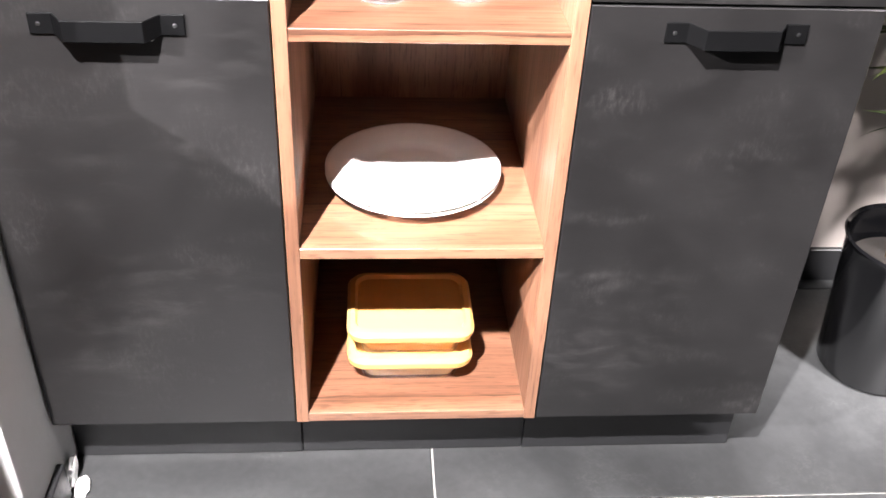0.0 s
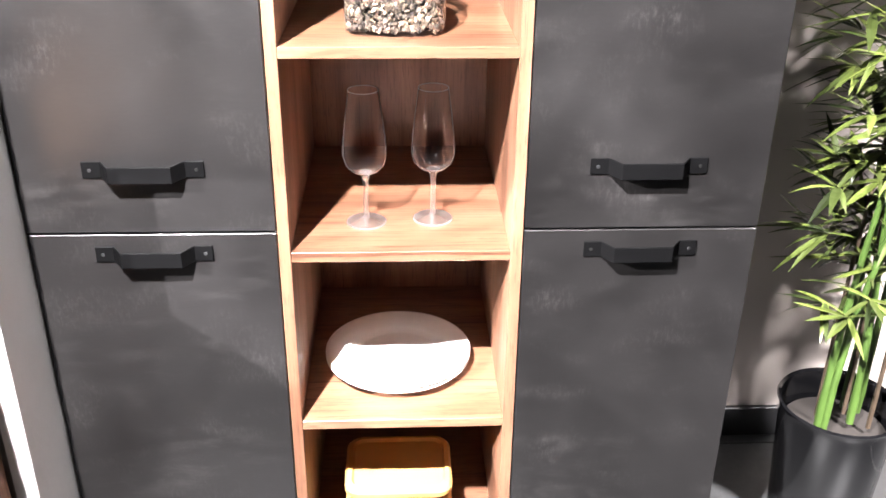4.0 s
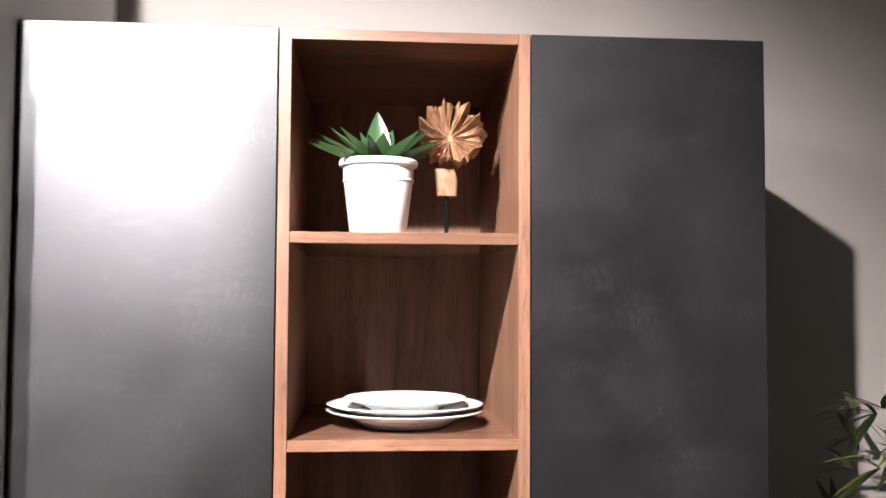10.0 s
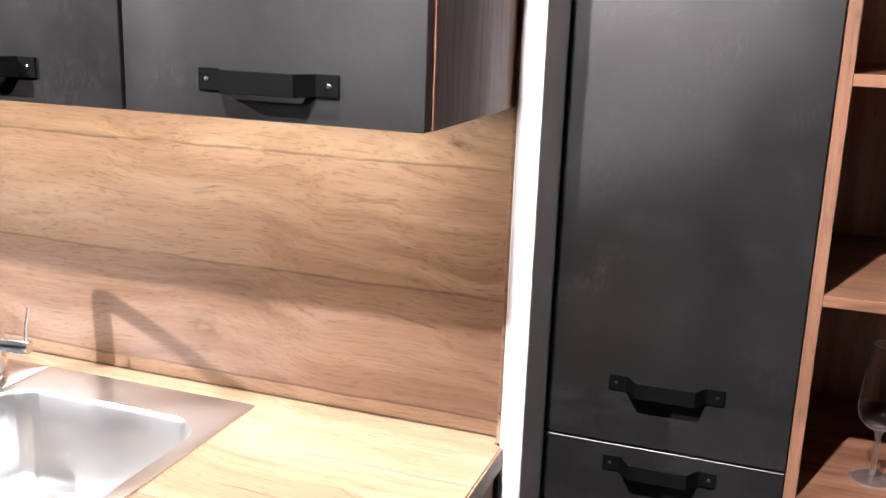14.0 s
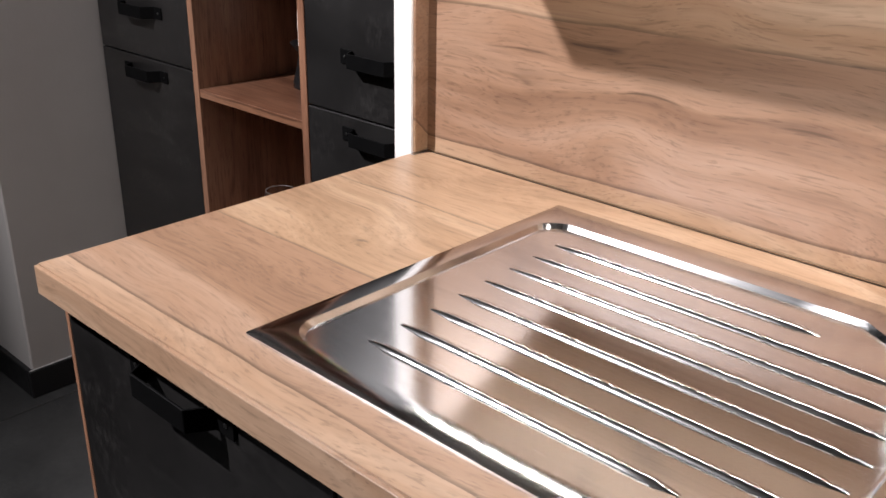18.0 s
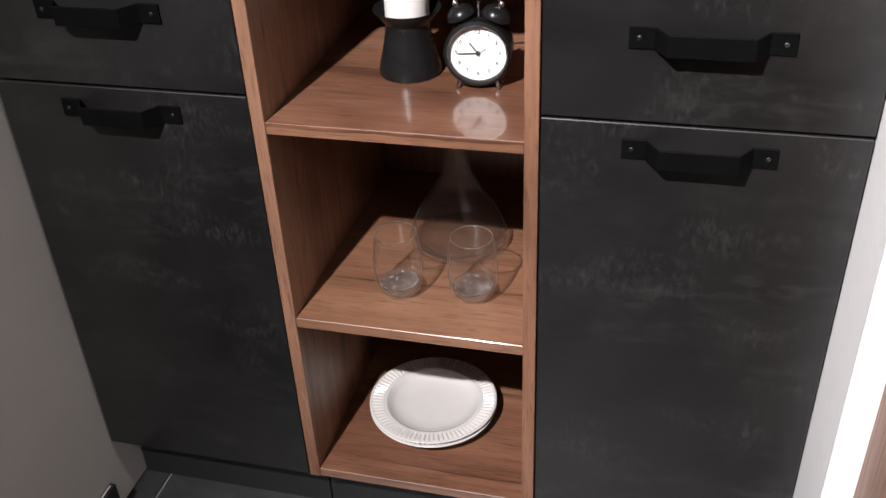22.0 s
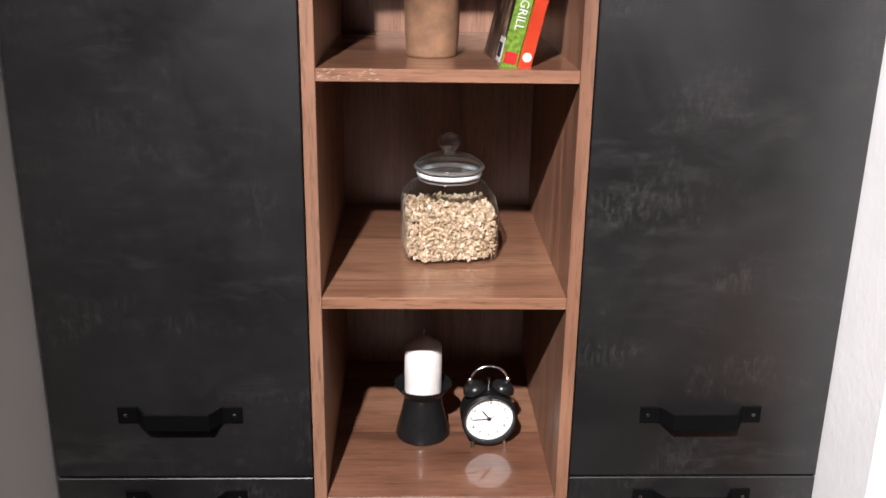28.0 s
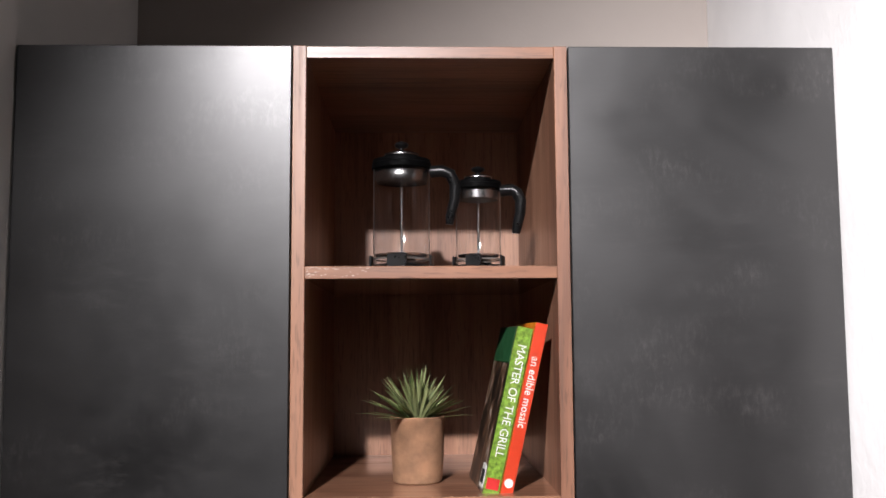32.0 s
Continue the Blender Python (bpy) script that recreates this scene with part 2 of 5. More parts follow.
def plain(name, base, rough=0.4, metal=0.0, coat=0.0, grain=0.05, size=35.0, ior=1.45):
    m, nt, b = material(name)
    n = noise_tex(nt, coords(nt, (1, 1, 1)), size, 3, 0.6)
    lo, hi = tuple(x * (1 - grain) for x in base), tuple(min(1, x * (1 + grain)) for x in base)
    link(nt, ramp(nt, n, [(0.3, lo), (0.7, hi)]), b.inputs["Base Color"])
    link(nt, ramp(nt, n, [(0.3, max(0.02, rough * 0.85)), (0.7, rough * 1.15)]), b.inputs["Roughness"])
    b.inputs["Metallic"].default_value, b.inputs["Coat Weight"].default_value = metal, coat
    b.inputs["IOR"].default_value = ior
    return m


def brushed(name, base, rough, axis, fine=220.0):
    m, nt, b = material(name)
    sc = [fine] * 3
    sc["xyz".index(axis)] = 2.0
    n = noise_tex(nt, coords(nt, sc, False), 1.0, 3, 0.6)
    link(nt, ramp(nt, n, [(0.3, tuple(x * 0.9 for x in base)), (0.7, base)]), b.inputs["Base Color"])
    link(nt, ramp(nt, n, [(0.3, rough * 0.8), (0.7, rough * 1.3)]), b.inputs["Roughness"])
    b.inputs["Metallic"].default_value = 1.0
    bump(nt, n, 0.05, 0.0004, b)
    return m


def thin_glass(name, tint=(0.98, 0.985, 0.985), sharp=0.05, edge=0.6, power=5.0, painted_shine=0.0):
    """Clear thin-walled glass: light passes straight, with a sharp mirror lobe and a softer gloss towards its outline."""
    m, nt, b = material(name)
    nt.nodes.remove(b)

    def layer(fac, under, over):
        mx = nt.nodes.new("ShaderNodeMixShader")
        if isinstance(fac, float):
            mx.inputs[0].default_value = fac
        else:
            link(nt, fac, mx.inputs[0])
        link(nt, under, mx.inputs[1])
        link(nt, over, mx.inputs[2])
        return mx.outputs[0]

    lay = nt.nodes.new("ShaderNodeLayerWeight")
    lay.inputs["Blend"].default_value = 0.5
    rise, share = nt.nodes.new("ShaderNodeMath"), nt.nodes.new("ShaderNodeMath")
    rise.operation, rise.inputs[1].default_value = "POWER", power
    share.operation, share.inputs[1].default_value = "MULTIPLY", edge
    link(nt, lay.outputs["Facing"], rise.inputs[0])
    link(nt, rise.outputs[0], share.inputs[0])
    clear = nt.nodes.new("ShaderNodeBsdfTransparent")
    clear.inputs["Color"].default_value = (*tint, 1)
    body = clear.outputs[0]
    # milky share painted in for the bright light that solid glass refracts
    if painted_shine:
        milky = nt.nodes.new("ShaderNodeBsdfTranslucent")
        milky.inputs["Color"].default_value = (0.9, 0.91, 0.91, 1)
        body = layer(painted_shine, body, milky.outputs[0])
    for fac, rough in ((sharp, 0.05), (share.outputs[0], 0.3)):
        gloss = nt.nodes.new("ShaderNodeBsdfGlossy")
        gloss.inputs["Roughness"].default_value = rough
        body = layer(fac, body, gloss.outputs[0])
    link(nt, body, nt.nodes["Material Output"].inputs["Surface"])
    return m


def leaf_paint(name, dark, light, rough=0.4, size=6.0, middle=0.5, knee=0.6):
    m, nt, b = material(name)
    geo = nt.nodes.new("ShaderNodeNewGeometry")
    n = noise_tex(nt, coords(nt, (1, 1, 1)), size, 3, 0.6)
    c = ramp(nt, geo.outputs["Random Per Island"], [(0.0, dark), (knee, tuple(x + (y - x) * middle for x, y in zip(dark, light))), (1.0, light)])
    c = mix(nt, 0.5, c, ramp(nt, n, [(0.3, 0.7), (0.7, 1.2)]), "MULTIPLY")
    link(nt, c, b.inputs["Base Color"])
    b.inputs["Roughness"].default_value = rough
    return m



def photo_cover(name):
    """A cover print of dark, brown and pale patches."""
    m, nt, b = material(name)
    n = noise_tex(nt, coords(nt, (1, 30, 14)), 1.0, 3, 0.6, 0.6)
    link(nt, ramp(nt, n, [(0.38, (0.015, 0.013, 0.012)), (0.5, (0.06, 0.035, 0.022)), (0.58, (0.25, 0.14, 0.08)), (0.68, (0.6, 0.52, 0.46))]), b.inputs["Base Color"])
    b.inputs["Roughness"].default_value = 0.3
    return m


OAK = dict(dark=(0.12, 0.053, 0.031), mid=(0.225, 0.108, 0.064), light=(0.31, 0.165, 0.104))
OAK_X = wood("shelf_oak_grain_across", "x", rough=0.34, lacquer=0.9, knots=0.7, across=7.0, along=1.2, contrast=1.1, planks=0.21, grain=0.85, **OAK)
OAK_Z = wood("shelf_oak_grain_up", "z", rough=0.42, across=8.0, grain=0.75, **OAK)
GOLD = dict(dark=(0.19, 0.105, 0.062), mid=(0.345, 0.222, 0.145), light=(0.46, 0.335, 0.245))
COUNTER_OAK = wood("worktop_oak", "x", rough=0.33, knots=0.9, across=9.0, along=0.8, contrast=1.15, vary=False, planks=0.205, grain=0.55, wavy=0.16, **GOLD)
FRONT = laminate("anthracite_concrete_front", (0.009, 0.0084, 0.0084), (0.058, 0.055, 0.0535), 0.36, True, 1.6)
CARCASS = plain("anthracite_carcass", (0.028, 0.028, 0.03), 0.5)
PLINTH = plain("black_plinth", (0.018, 0.018, 0.019), 0.45)
WALL = paint("beige_wall_paint", (0.37, 0.325, 0.295))
WALL_GREY = paint("warm_grey_wall_paint", (0.56, 0.535, 0.515), relief=0.2)
SEAL = paint("brown_sealant", (0.16, 0.095, 0.05), relief=0.2, size=80.0, mottled=0.1)
WHITE_WALL = paint("white_plaster", (0.74, 0.725, 0.715), relief=0.4, size=60.0, mottled=0.09)
CEILING = paint("ceiling_paint", (0.13, 0.125, 0.12))
ROOM = paint("showroom_wall_paint", (0.09, 0.082, 0.075))
TILE = laminate("slate_floor_tile", (0.040, 0.0405, 0.041), (0.10, 0.1, 0.098), 0.4)
GROUT = plain("pale_grout", (0.34, 0.33, 0.31), 0.85)
SKIRT = plain("black_skirting", (0.015, 0.015, 0.016), 0.4)
BLACK = plain("black_metal", (0.003, 0.003, 0.0032), 0.55, ior=1.14)
SCREW = plain("dark_screw_steel", (0.16, 0.16, 0.16), 0.35, 1.0)
STEEL = brushed("polished_steel", (0.8, 0.8, 0.81), 0.12, "x", 420.0)
BOWL = plain("satin_bowl_steel", (0.76, 0.76, 0.765), 0.33, 1.0, grain=0.03, size=8.0)
CHROME = plain("chrome", (0.9, 0.9, 0.91), 0.17, 1.0, grain=0.01)
DARK = plain("black_plastic", (0.009, 0.009, 0.0095), 0.3, grain=0.1, ior=1.38)
CERAMIC = plain("white_ceramic", (0.78, 0.77, 0.75), 0.16, 0.0, 0.3, grain=0.02)
POT_WHITE = plain("white_pot_glaze", (0.8, 0.79, 0.78), 0.35, grain=0.03)
GLASS = thin_glass("clear_glass", sharp=0.06, edge=0.85, power=3.5)
# last value: bright shine painted into the glass as a milky share
GLASS_BASE = thin_glass("thick_clear_glass", (0.95, 0.97, 0.97), 0.08, 0.6, 4.0, 0.03)
SOLID_GLASS = thin_glass("solid_glass_shine_painted", (0.97, 0.98, 0.98), 0.16, 0.9, 2.2, 0.1)
LID_GLASS = thin_glass("lid_glass_shine_painted", (0.94, 0.965, 0.97), 0.12, 0.8, 3.0, 0.08)
RIM_GLASS = thin_glass("rim_glass_shine_painted", (0.94, 0.96, 0.97), 0.15, 0.7, 2.0, 0.4)
CREAM = plain("cream_ceramic", (0.62, 0.595, 0.57), 0.18, 0.0, 0.3, grain=0.02)
SATIN = plain("satin_steel", (0.66, 0.65, 0.64), 0.24, 1.0, grain=0.02)
YELLOW = plain("yellow_plastic", (0.74, 0.41, 0.13), 0.45, grain=0.03)
ORANGE = plain("orange_plastic", (0.72, 0.27, 0.035), 0.45, grain=0.04)
WAX = plain("candle_wax", (0.8, 0.75, 0.71), 0.5, grain=0.03)
PAPER = plain("white_paper", (0.8, 0.79, 0.76), 0.6)
INK = plain("black_print", (0.02, 0.02, 0.02), 0.6)
CLAY = plain("terracotta_clay", (0.37, 0.205, 0.118), 0.8, grain=0.25, size=40.0)
POT_BLACK = plain("glossy_black_glaze", (0.004, 0.004, 0.0045), 0.12, grain=0.1)
SOIL = plain("dark_soil", (0.014, 0.011, 0.009), 0.95, grain=0.5, size=180.0)
BAMBOO_LEAF = leaf_paint("bamboo_leaf", (0.01, 0.016, 0.004), (0.105, 0.135, 0.028))
CANE = leaf_paint("bamboo_cane", (0.035, 0.07, 0.013), (0.08, 0.14, 0.03), 0.45, 14.0)
TWIG = plain("brown_twig", (0.045, 0.03, 0.018), 0.7, grain=0.3)
SUCCULENT = leaf_paint("succulent_leaf", (0.02, 0.055, 0.018), (0.07, 0.14, 0.045), 0.35, 12.0)
GRASS = leaf_paint("agave_leaf", (0.09, 0.125, 0.03), (0.42, 0.45, 0.22), 0.45, 20.0)
ROOTWOOD = wood("carved_root_wood", "z", (0.1, 0.042, 0.018), (0.25, 0.125, 0.06), (0.38, 0.21, 0.115), 0.55, 0.0, 40.0, 20.0)
OATS = leaf_paint("oat_flakes", (0.4, 0.27, 0.16), (0.74, 0.6, 0.44), 0.8, 60.0)
MIXED = leaf_paint("dried_mix", (0.012, 0.009, 0.008), (0.45, 0.32, 0.22), 0.6, 60.0, 0.24, 0.8)
MIX_CORE = plain("packed_mix", (0.02, 0.016, 0.013), 0.8, grain=0.5, size=120.0)
OAT_CORE = plain("packed_oats", (0.5, 0.37, 0.22), 0.85, grain=0.25, size=150.0)
BOOK_GREEN = plain("green_cover", (0.2, 0.33, 0.045), 0.35, grain=0.55, size=160.0)
BOOK_RED = plain("red_cover", (0.62, 0.065, 0.025), 0.35)
BOOK_ORANGE = plain("orange_cover", (0.75, 0.28, 0.02), 0.35)
BOOK_DARK = photo_cover("dark_photo_cover")
BOOK_FOREST = plain("forest_green_cover", (0.03, 0.13, 0.05), 0.35)
BADGE_RED = plain("red_print", (0.6, 0.03, 0.03), 0.5)

# ---- mesh helpers ----


def box(x0, x1, y0, y1, z0, z1, edge=0.0012):
    bm = bmesh.new()
    bmesh.ops.create_cube(bm, size=1)
    for v in bm.verts:
        v.co = Vector(((x0 + x1) / 2 + v.co.x * (x1 - x0), (y0 + y1) / 2 + v.co.y * (y1 - y0), (z0 + z1) / 2 + v.co.z * (z1 - z0)))
    if edge:
        bmesh.ops.bevel(bm, geom=bm.edges[:], offset=edge, segments=1, affect="EDGES")
    return bm


def add(bm, other, m=None):
    """Joins a second bmesh into the first."""
    if m is not None:
        other.transform(m)
    me = bpy.data.meshes.new("join")
    other.to_mesh(me)
    other.free()
    bm.from_mesh(me)
    bpy.data.meshes.remove(me)
    return bm


def loft(rings, cap_first=True, cap_last=True, closed=True):
    """A skin over rings of equally many points."""
    bm = bmesh.new()
    rows = [[bm.verts.new(p) for p in ring] for ring in rings]
    n = len(rows[0])
    for a, b in zip(rows, rows[1:]):
        for i in range(n if closed else n - 1):
            j = (i + 1) % n
            bm.faces.new((a[i], a[j], b[j], b[i]))
    if cap_first:
        bm.faces.new(rows[0][::-1])
    if cap_last:
        bm.faces.new(rows[-1])
    bmesh.ops.recalc_face_normals(bm, faces=bm.faces[:])
    return bm


def ring(r, z, n=40, cx=0.0, cy=0.0, power=2.0, wave=0.0, count=0):
    """A level ring: a circle, or a rounded square where power is over 2."""
    pts = []
    for i in range(n):
        a = 2 * math.pi * i / n
        c, s = math.cos(a), math.sin(a)
        k = (abs(c) ** power + abs(s) ** power) ** (-1 / power)
        k *= 1 + wave * math.cos(count * a)
        pts.append((cx + r * k * c, cy + r * k * s, z))
    return pts


def lathe(profile, n=40, power=2.0, caps=(True, True)):
    return loft([ring(r, z, n, power=power) for r, z in profile], *caps)


def rounded(x0, x1, y0, y1, r, z, per=8):
    """A level ring in the shape of a rectangle with rounded corners."""
    pts = []
    for cx, cy, a0 in ((x1 - r, y1 - r, 0), (x0 + r, y1 - r, 90), (x0 + r, y0 + r, 180), (x1 - r, y0 + r, 270)):
        for i in range(per + 1):
            a = radians(a0 + 90 * i / per)
            pts.append((cx + r * math.cos(a), cy + r * math.sin(a), z))
    return pts


def tube(points, radii, n=12, caps=True):
    """A round bar along a line of points."""
    pts = [Vector(p) for p in points]
    if isinstance(radii, (int, float)):
        radii = [radii] * len(pts)
    rings, up = [], Vector((0.13, 0.21, 0.97)).normalized()
    for i, p in enumerate(pts):
        d = (pts[min(i + 1, len(pts) - 1)] - pts[max(i - 1, 0)]).normalized()
        u = d.cross(up)
        if u.length < 0.05:
            u = d.cross(Vector((1, 0, 0)))
        u.normalize()
        w = u.cross(d)
        up = w
        rings.append([p + radii[i] * (math.cos(2 * math.pi * k / n) * u + math.sin(2 * math.pi * k / n) * w) for k in range(n)])
    return loft(rings, caps, caps)


def ribbon(outline, z0, z1, thick):
    """A flat strip bent along an outline in plan, upright between two heights."""
    pts = [Vector((x, y)) for x, y in outline]
    side = []
    for i, p in enumerate(pts):
        d = (pts[min(i + 1, len(pts) - 1)] - pts[max(i - 1, 0)]).normalized()
        side.append(Vector((-d.y, d.x)) * thick / 2)
    rings = []
    for p, s in zip(pts, side):
        rings.append([(p.x + s.x, p.y + s.y, z0), (p.x - s.x, p.y - s.y, z0), (p.x - s.x, p.y - s.y, z1), (p.x + s.x, p.y + s.y, z1)])
    return loft(rings)


def leaf(base, tip, width, droop, fold=0.25, steps=5):
    """One pointed blade from base to tip."""
    bm = bmesh.new()
    base, tip = Vector(base), Vector(tip)
    d = tip - base
    side = d.cross(Vector((0, 0, 1)))
    if side.length < 1e-4:
        side = Vector((1, 0, 0))
    side.normalize()
    up = side.cross(d).normalized()
    rows = []
    for i in range(steps + 1):
        t = i / steps
        w = width * math.sin(math.pi * min(1, 0.12 + 0.88 * t) ** 0.8) * 0.5 if i < steps else 0
        c = base + d * t - Vector((0, 0, droop * t * t))
        if w <= 0:
            rows.append([bm.verts.new(c)])
        else:
            rows.append([bm.verts.new(c - side * w + up * w * fold), bm.verts.new(c), bm.verts.new(c + side * w + up * w * fold)])
    for a, b in zip(rows, rows[1:]):
        if len(b) == 3:
            bm.faces.new((a[0], a[1], b[1], b[0]))
            bm.faces.new((a[1], a[2], b[2], b[1]))
        else:
            bm.faces.new((a[0], a[1], b[0]))
            bm.faces.new((a[1], a[2], b[0]))
    return bm


def blades(items):
    """Many leaves in one mesh; each item holds the arguments of one leaf."""
    verts, faces = [], []
    for item in items:
        bm = leaf(*item)
        bm.verts.index_update()
        k = len(verts)
        verts += [v.co[:] for v in bm.verts]
        faces += [[k + v.index for v in f.verts] for f in bm.faces]
        bm.free()
    me = bpy.data.meshes.new("blades")
    me.from_pydata(verts, [], faces)
    bm = bmesh.new()
    bm.from_mesh(me)
    bpy.data.meshes.remove(me)
    return bm


def part(name, bm, mat, parent=None, label="", smooth=None, kind=""):
    """Links a bmesh as one mesh object, under a thing or a part."""
    me = bpy.data.meshes.new(name)
    bm.to_mesh(me)
    bm.free()
    me.materials.append(mat)
    if smooth is not None:
        me.polygons.foreach_set("use_smooth", [True] * len(me.polygons))
        me.set_sharp_from_angle(angle=radians(smooth))
    ob = new(name, me)
    if parent is not None:
        ob.parent = parent
    if label or kind:
        tagged(ob, label, kind=kind)
    return ob


def thing(name, x, y, z, label, category, group="", turn=0.0):
    ob = new(name)
    ob.empty_display_size = 0.05
    ob.matrix_basis = pose(x, y, z, 0, 0, turn)
    return tagged(ob, label, category, group)


def writing(name, text, size, m, mat, parent, depth=0.0004, stretch=1.0):
    cu = bpy.data.curves.new(name, "FONT")
    cu.body, cu.size, cu.extrude, cu.align_x, cu.align_y = text, size, depth, "CENTER", "CENTER"
    cu.materials.append(mat)
    ob = new(name, cu)
    ob.parent = parent
    ob.matrix_basis = m @ Matrix.Diagonal((stretch, 1, 1, 1))
    return ob


# ---- the plan, in metres ----
LEFT_X = -2.99            # middle of the left open shelves; the right ones stand at x = 0
BOTTOM, TOP = 0.15, 2.16
LEVELS = (0.15, 0.4835, 0.822, 1.162, 1.4955, 1.8195)   # undersides of the shelves
BOARD = 0.018
ON = [z + BOARD for z in LEVELS]                        # the shelves' upper faces
BACK = 0.5                 # back of the niches
WALL_Y = 0.59
WORKTOP = 0.909
SPLASH_Y = -0.12
CEIL = 3.25

SCUFF = plain("pale_scuff", (0.38, 0.29, 0.24), 0.6)

# ---- setting ----


def structure(name, bm, mat, label, smooth=None):
    return tagged(part(name, bm, mat, None, "", smooth), label, "", "", "structure")


floor = structure("floor", box(-6.5, 4.5, -5.2, 1.2, -0.12, -0.004, 0), GROUT, "pale grout bed under slate grey floor tiles")
structure("wall_north", box(-6.5, 4.5, WALL_Y, WALL_Y + 0.12, 0, CEIL, 0), WALL, "beige painted wall behind the tall cabinets")
structure("wall_south", box(-6.5, 4.5, -5.2, -5.08, 0, CEIL, 0), ROOM, "plain showroom wall")
structure("wall_east", box(4.38, 4.5, -5.08, WALL_Y, 0, CEIL, 0), ROOM, "plain showroom wall")
structure("wall_west", box(-6.5, -6.38, -5.08, WALL_Y, 0, CEIL, 0), ROOM, "plain showroom wall")
structure("ceiling", box(-6.5, 4.5, -5.2, WALL_Y + 0.12, CEIL, CEIL + 0.1, 0), CEILING, "plain showroom ceiling")
structure("wall_left_return", box(-3.80, -3.5895, -0.305, WALL_Y, 0, CEIL, 0.004), WALL_GREY, "warm grey painted wall end beside the tall cabinet")
structure("partition_1", box(-0.637, -0.6, -0.15, WALL_Y, 0, CEIL, 0.002), WHITE_WALL, "white plastered partition between worktop and tall cabinet")
structure("partition_2", box(-2.3915, -2.352, -0.15, WALL_Y, 0, CEIL, 0.002), WHITE_WALL, "white plastered partition between worktop and tall cabinet")
structure("wall_middle", box(-2.352, -0.637, SPLASH_Y + 0.018, WALL_Y, 0, CEIL, 0), WALL, "wall behind the wooden splashback")
structure("baseboard_1", box(0.62, 4.38, WALL_Y - 0.014, WALL_Y, 0, 0.088, 0.002), SKIRT, "black skirting board along the beige wall")
bm = box(-3.5895, -3.576, -0.319, -0.035, 0, 0.078, 0.002)
add(bm, box(-3.80, -3.5895, -0.319, -0.305, 0, 0.078, 0.002))
structure("baseboard_2", bm, SKIRT, "black skirting board round the wall end")
bm = box(-0.6, -0.587, -0.15, -0.015, 0, 0.078, 0.002)
structure("baseboard_3", bm, SKIRT, "short black skirting board on the white partition")


def rubble(name, x, y, z, size, seed, label):
    """A crumbly lump of filler left at the skirting's end."""
    rnd = random.Random(seed)
    bm = bmesh.new()
    bmesh.ops.create_icosphere(bm, subdivisions=3, radius=1.0)
    for v in bm.verts:
        k = 1 + 0.45 * noise.noise(v.co * 1.9 + Vector((seed, 0, 0))) + 0.3 * noise.noise(v.co * 5)
        v.co = Vector((x + v.co.x * size[0] * k, y + v.co.y * size[1] * k, max(0.0005, z + v.co.z * size[2] * k)))
    return tagged(part(name, bm, WHITE_WALL if size[2] > 0.003 else GROUT), label, "filler", "filler lumps by the skirting")


rubble("filler_lump", -0.592, 0.01, 0.022, (0.008, 0.03, 0.026), 1, "white crumbly filler lump at the skirting end")
rubble("filler_lump", -0.572, -0.005, 0.006, (0.012, 0.022, 0.007), 2, "white crumbly filler lump on the floor tile")
rubble("filler_lump", -3.54, -0.055, 0.0004, (0.034, 0.026, 0.0012), 3, "dried white plaster splash on the dark floor tile")
rubble("filler_lump", -3.512, -0.03, 0.0004, (0.02, 0.014, 0.001), 4, "dried white plaster splash on the dark floor tile")
bead = []
for k in range(24):
    y = -0.315 + k * 0.0118
    w = 0.0016 + 0.0012 * noise.noise(Vector((k * 0.9, 3.1, 0)))
    bead.append((-3.5832 + 0.0012 * noise.noise(Vector((k * 0.7, 0, 0))), y, 0.0785, max(0.0006, w)))
tagged(part("plaster_bead", tube([q[:3] for q in bead], [q[3] for q in bead], 8), WHITE_WALL), "uneven white plaster bead along the skirting top", "filler")

# ---- tall runs: two door cabinets with open shelves between ----


def handle(parent, x, z, y):
    """Black strap handle with a screw through each foot; z is the top of its feet."""
    h = 0.027
    out = [(x - 0.094, y - 0.0017), (x - 0.064, y - 0.0017), (x - 0.048, y - 0.027), (x + 0.048, y - 0.027), (x + 0.064, y - 0.0017), (x + 0.094, y - 0.0017)]
    bm = ribbon(out, z - h, z, 0.0032)
    bmesh.ops.bevel(bm, geom=bm.edges[:], offset=0.0007, segments=1, affect="EDGES")
    part("handle", bm, BLACK, parent, "black metal strap handle")
    for sx in (-0.082, 0.082):
        s = lathe([(0.003, 0), (0.003, 0.0008), (0.0018, 0.0013)], 10)
        s.transform(Matrix.Translation((x + sx, y - 0.0034, z - h / 2)) @ Matrix.Rotation(radians(90), 4, "X"))
        part("screw", s, SCREW, parent, "steel screw")


def door_cabinet(x0, x1, label):
    th = thing("tall_cabinet", (x0 + x1) / 2, 0, 0, label, "cabinet", "tall door cabinets")
    w = (x1 - x0) / 2
    part("body", box(-w + 0.0005, w - 0.0005, 0.0215, 0.58, BOTTOM, TOP - 0.001, 0.0008), CARCASS, th)
    for name, z0, z1, hz in (("lower_door", BOTTOM + 0.001, 0.8765, 0.8565), ("upper_door", 0.8805, TOP, 1.0025)):
        d = part(name, box(-w + 0.0018, w - 0.0018, 0.0, 0.019, z0, z1, 0.0011), FRONT, th, "anthracite concrete-look door")
        handle(d, 0.0, hz, 0.0)
    part("plinth", box(-w + 0.001, w - 0.001, 0.072, 0.088, 0.001, BOTTOM, 0.0008), PLINTH, th, "black recessed plinth")
    return th


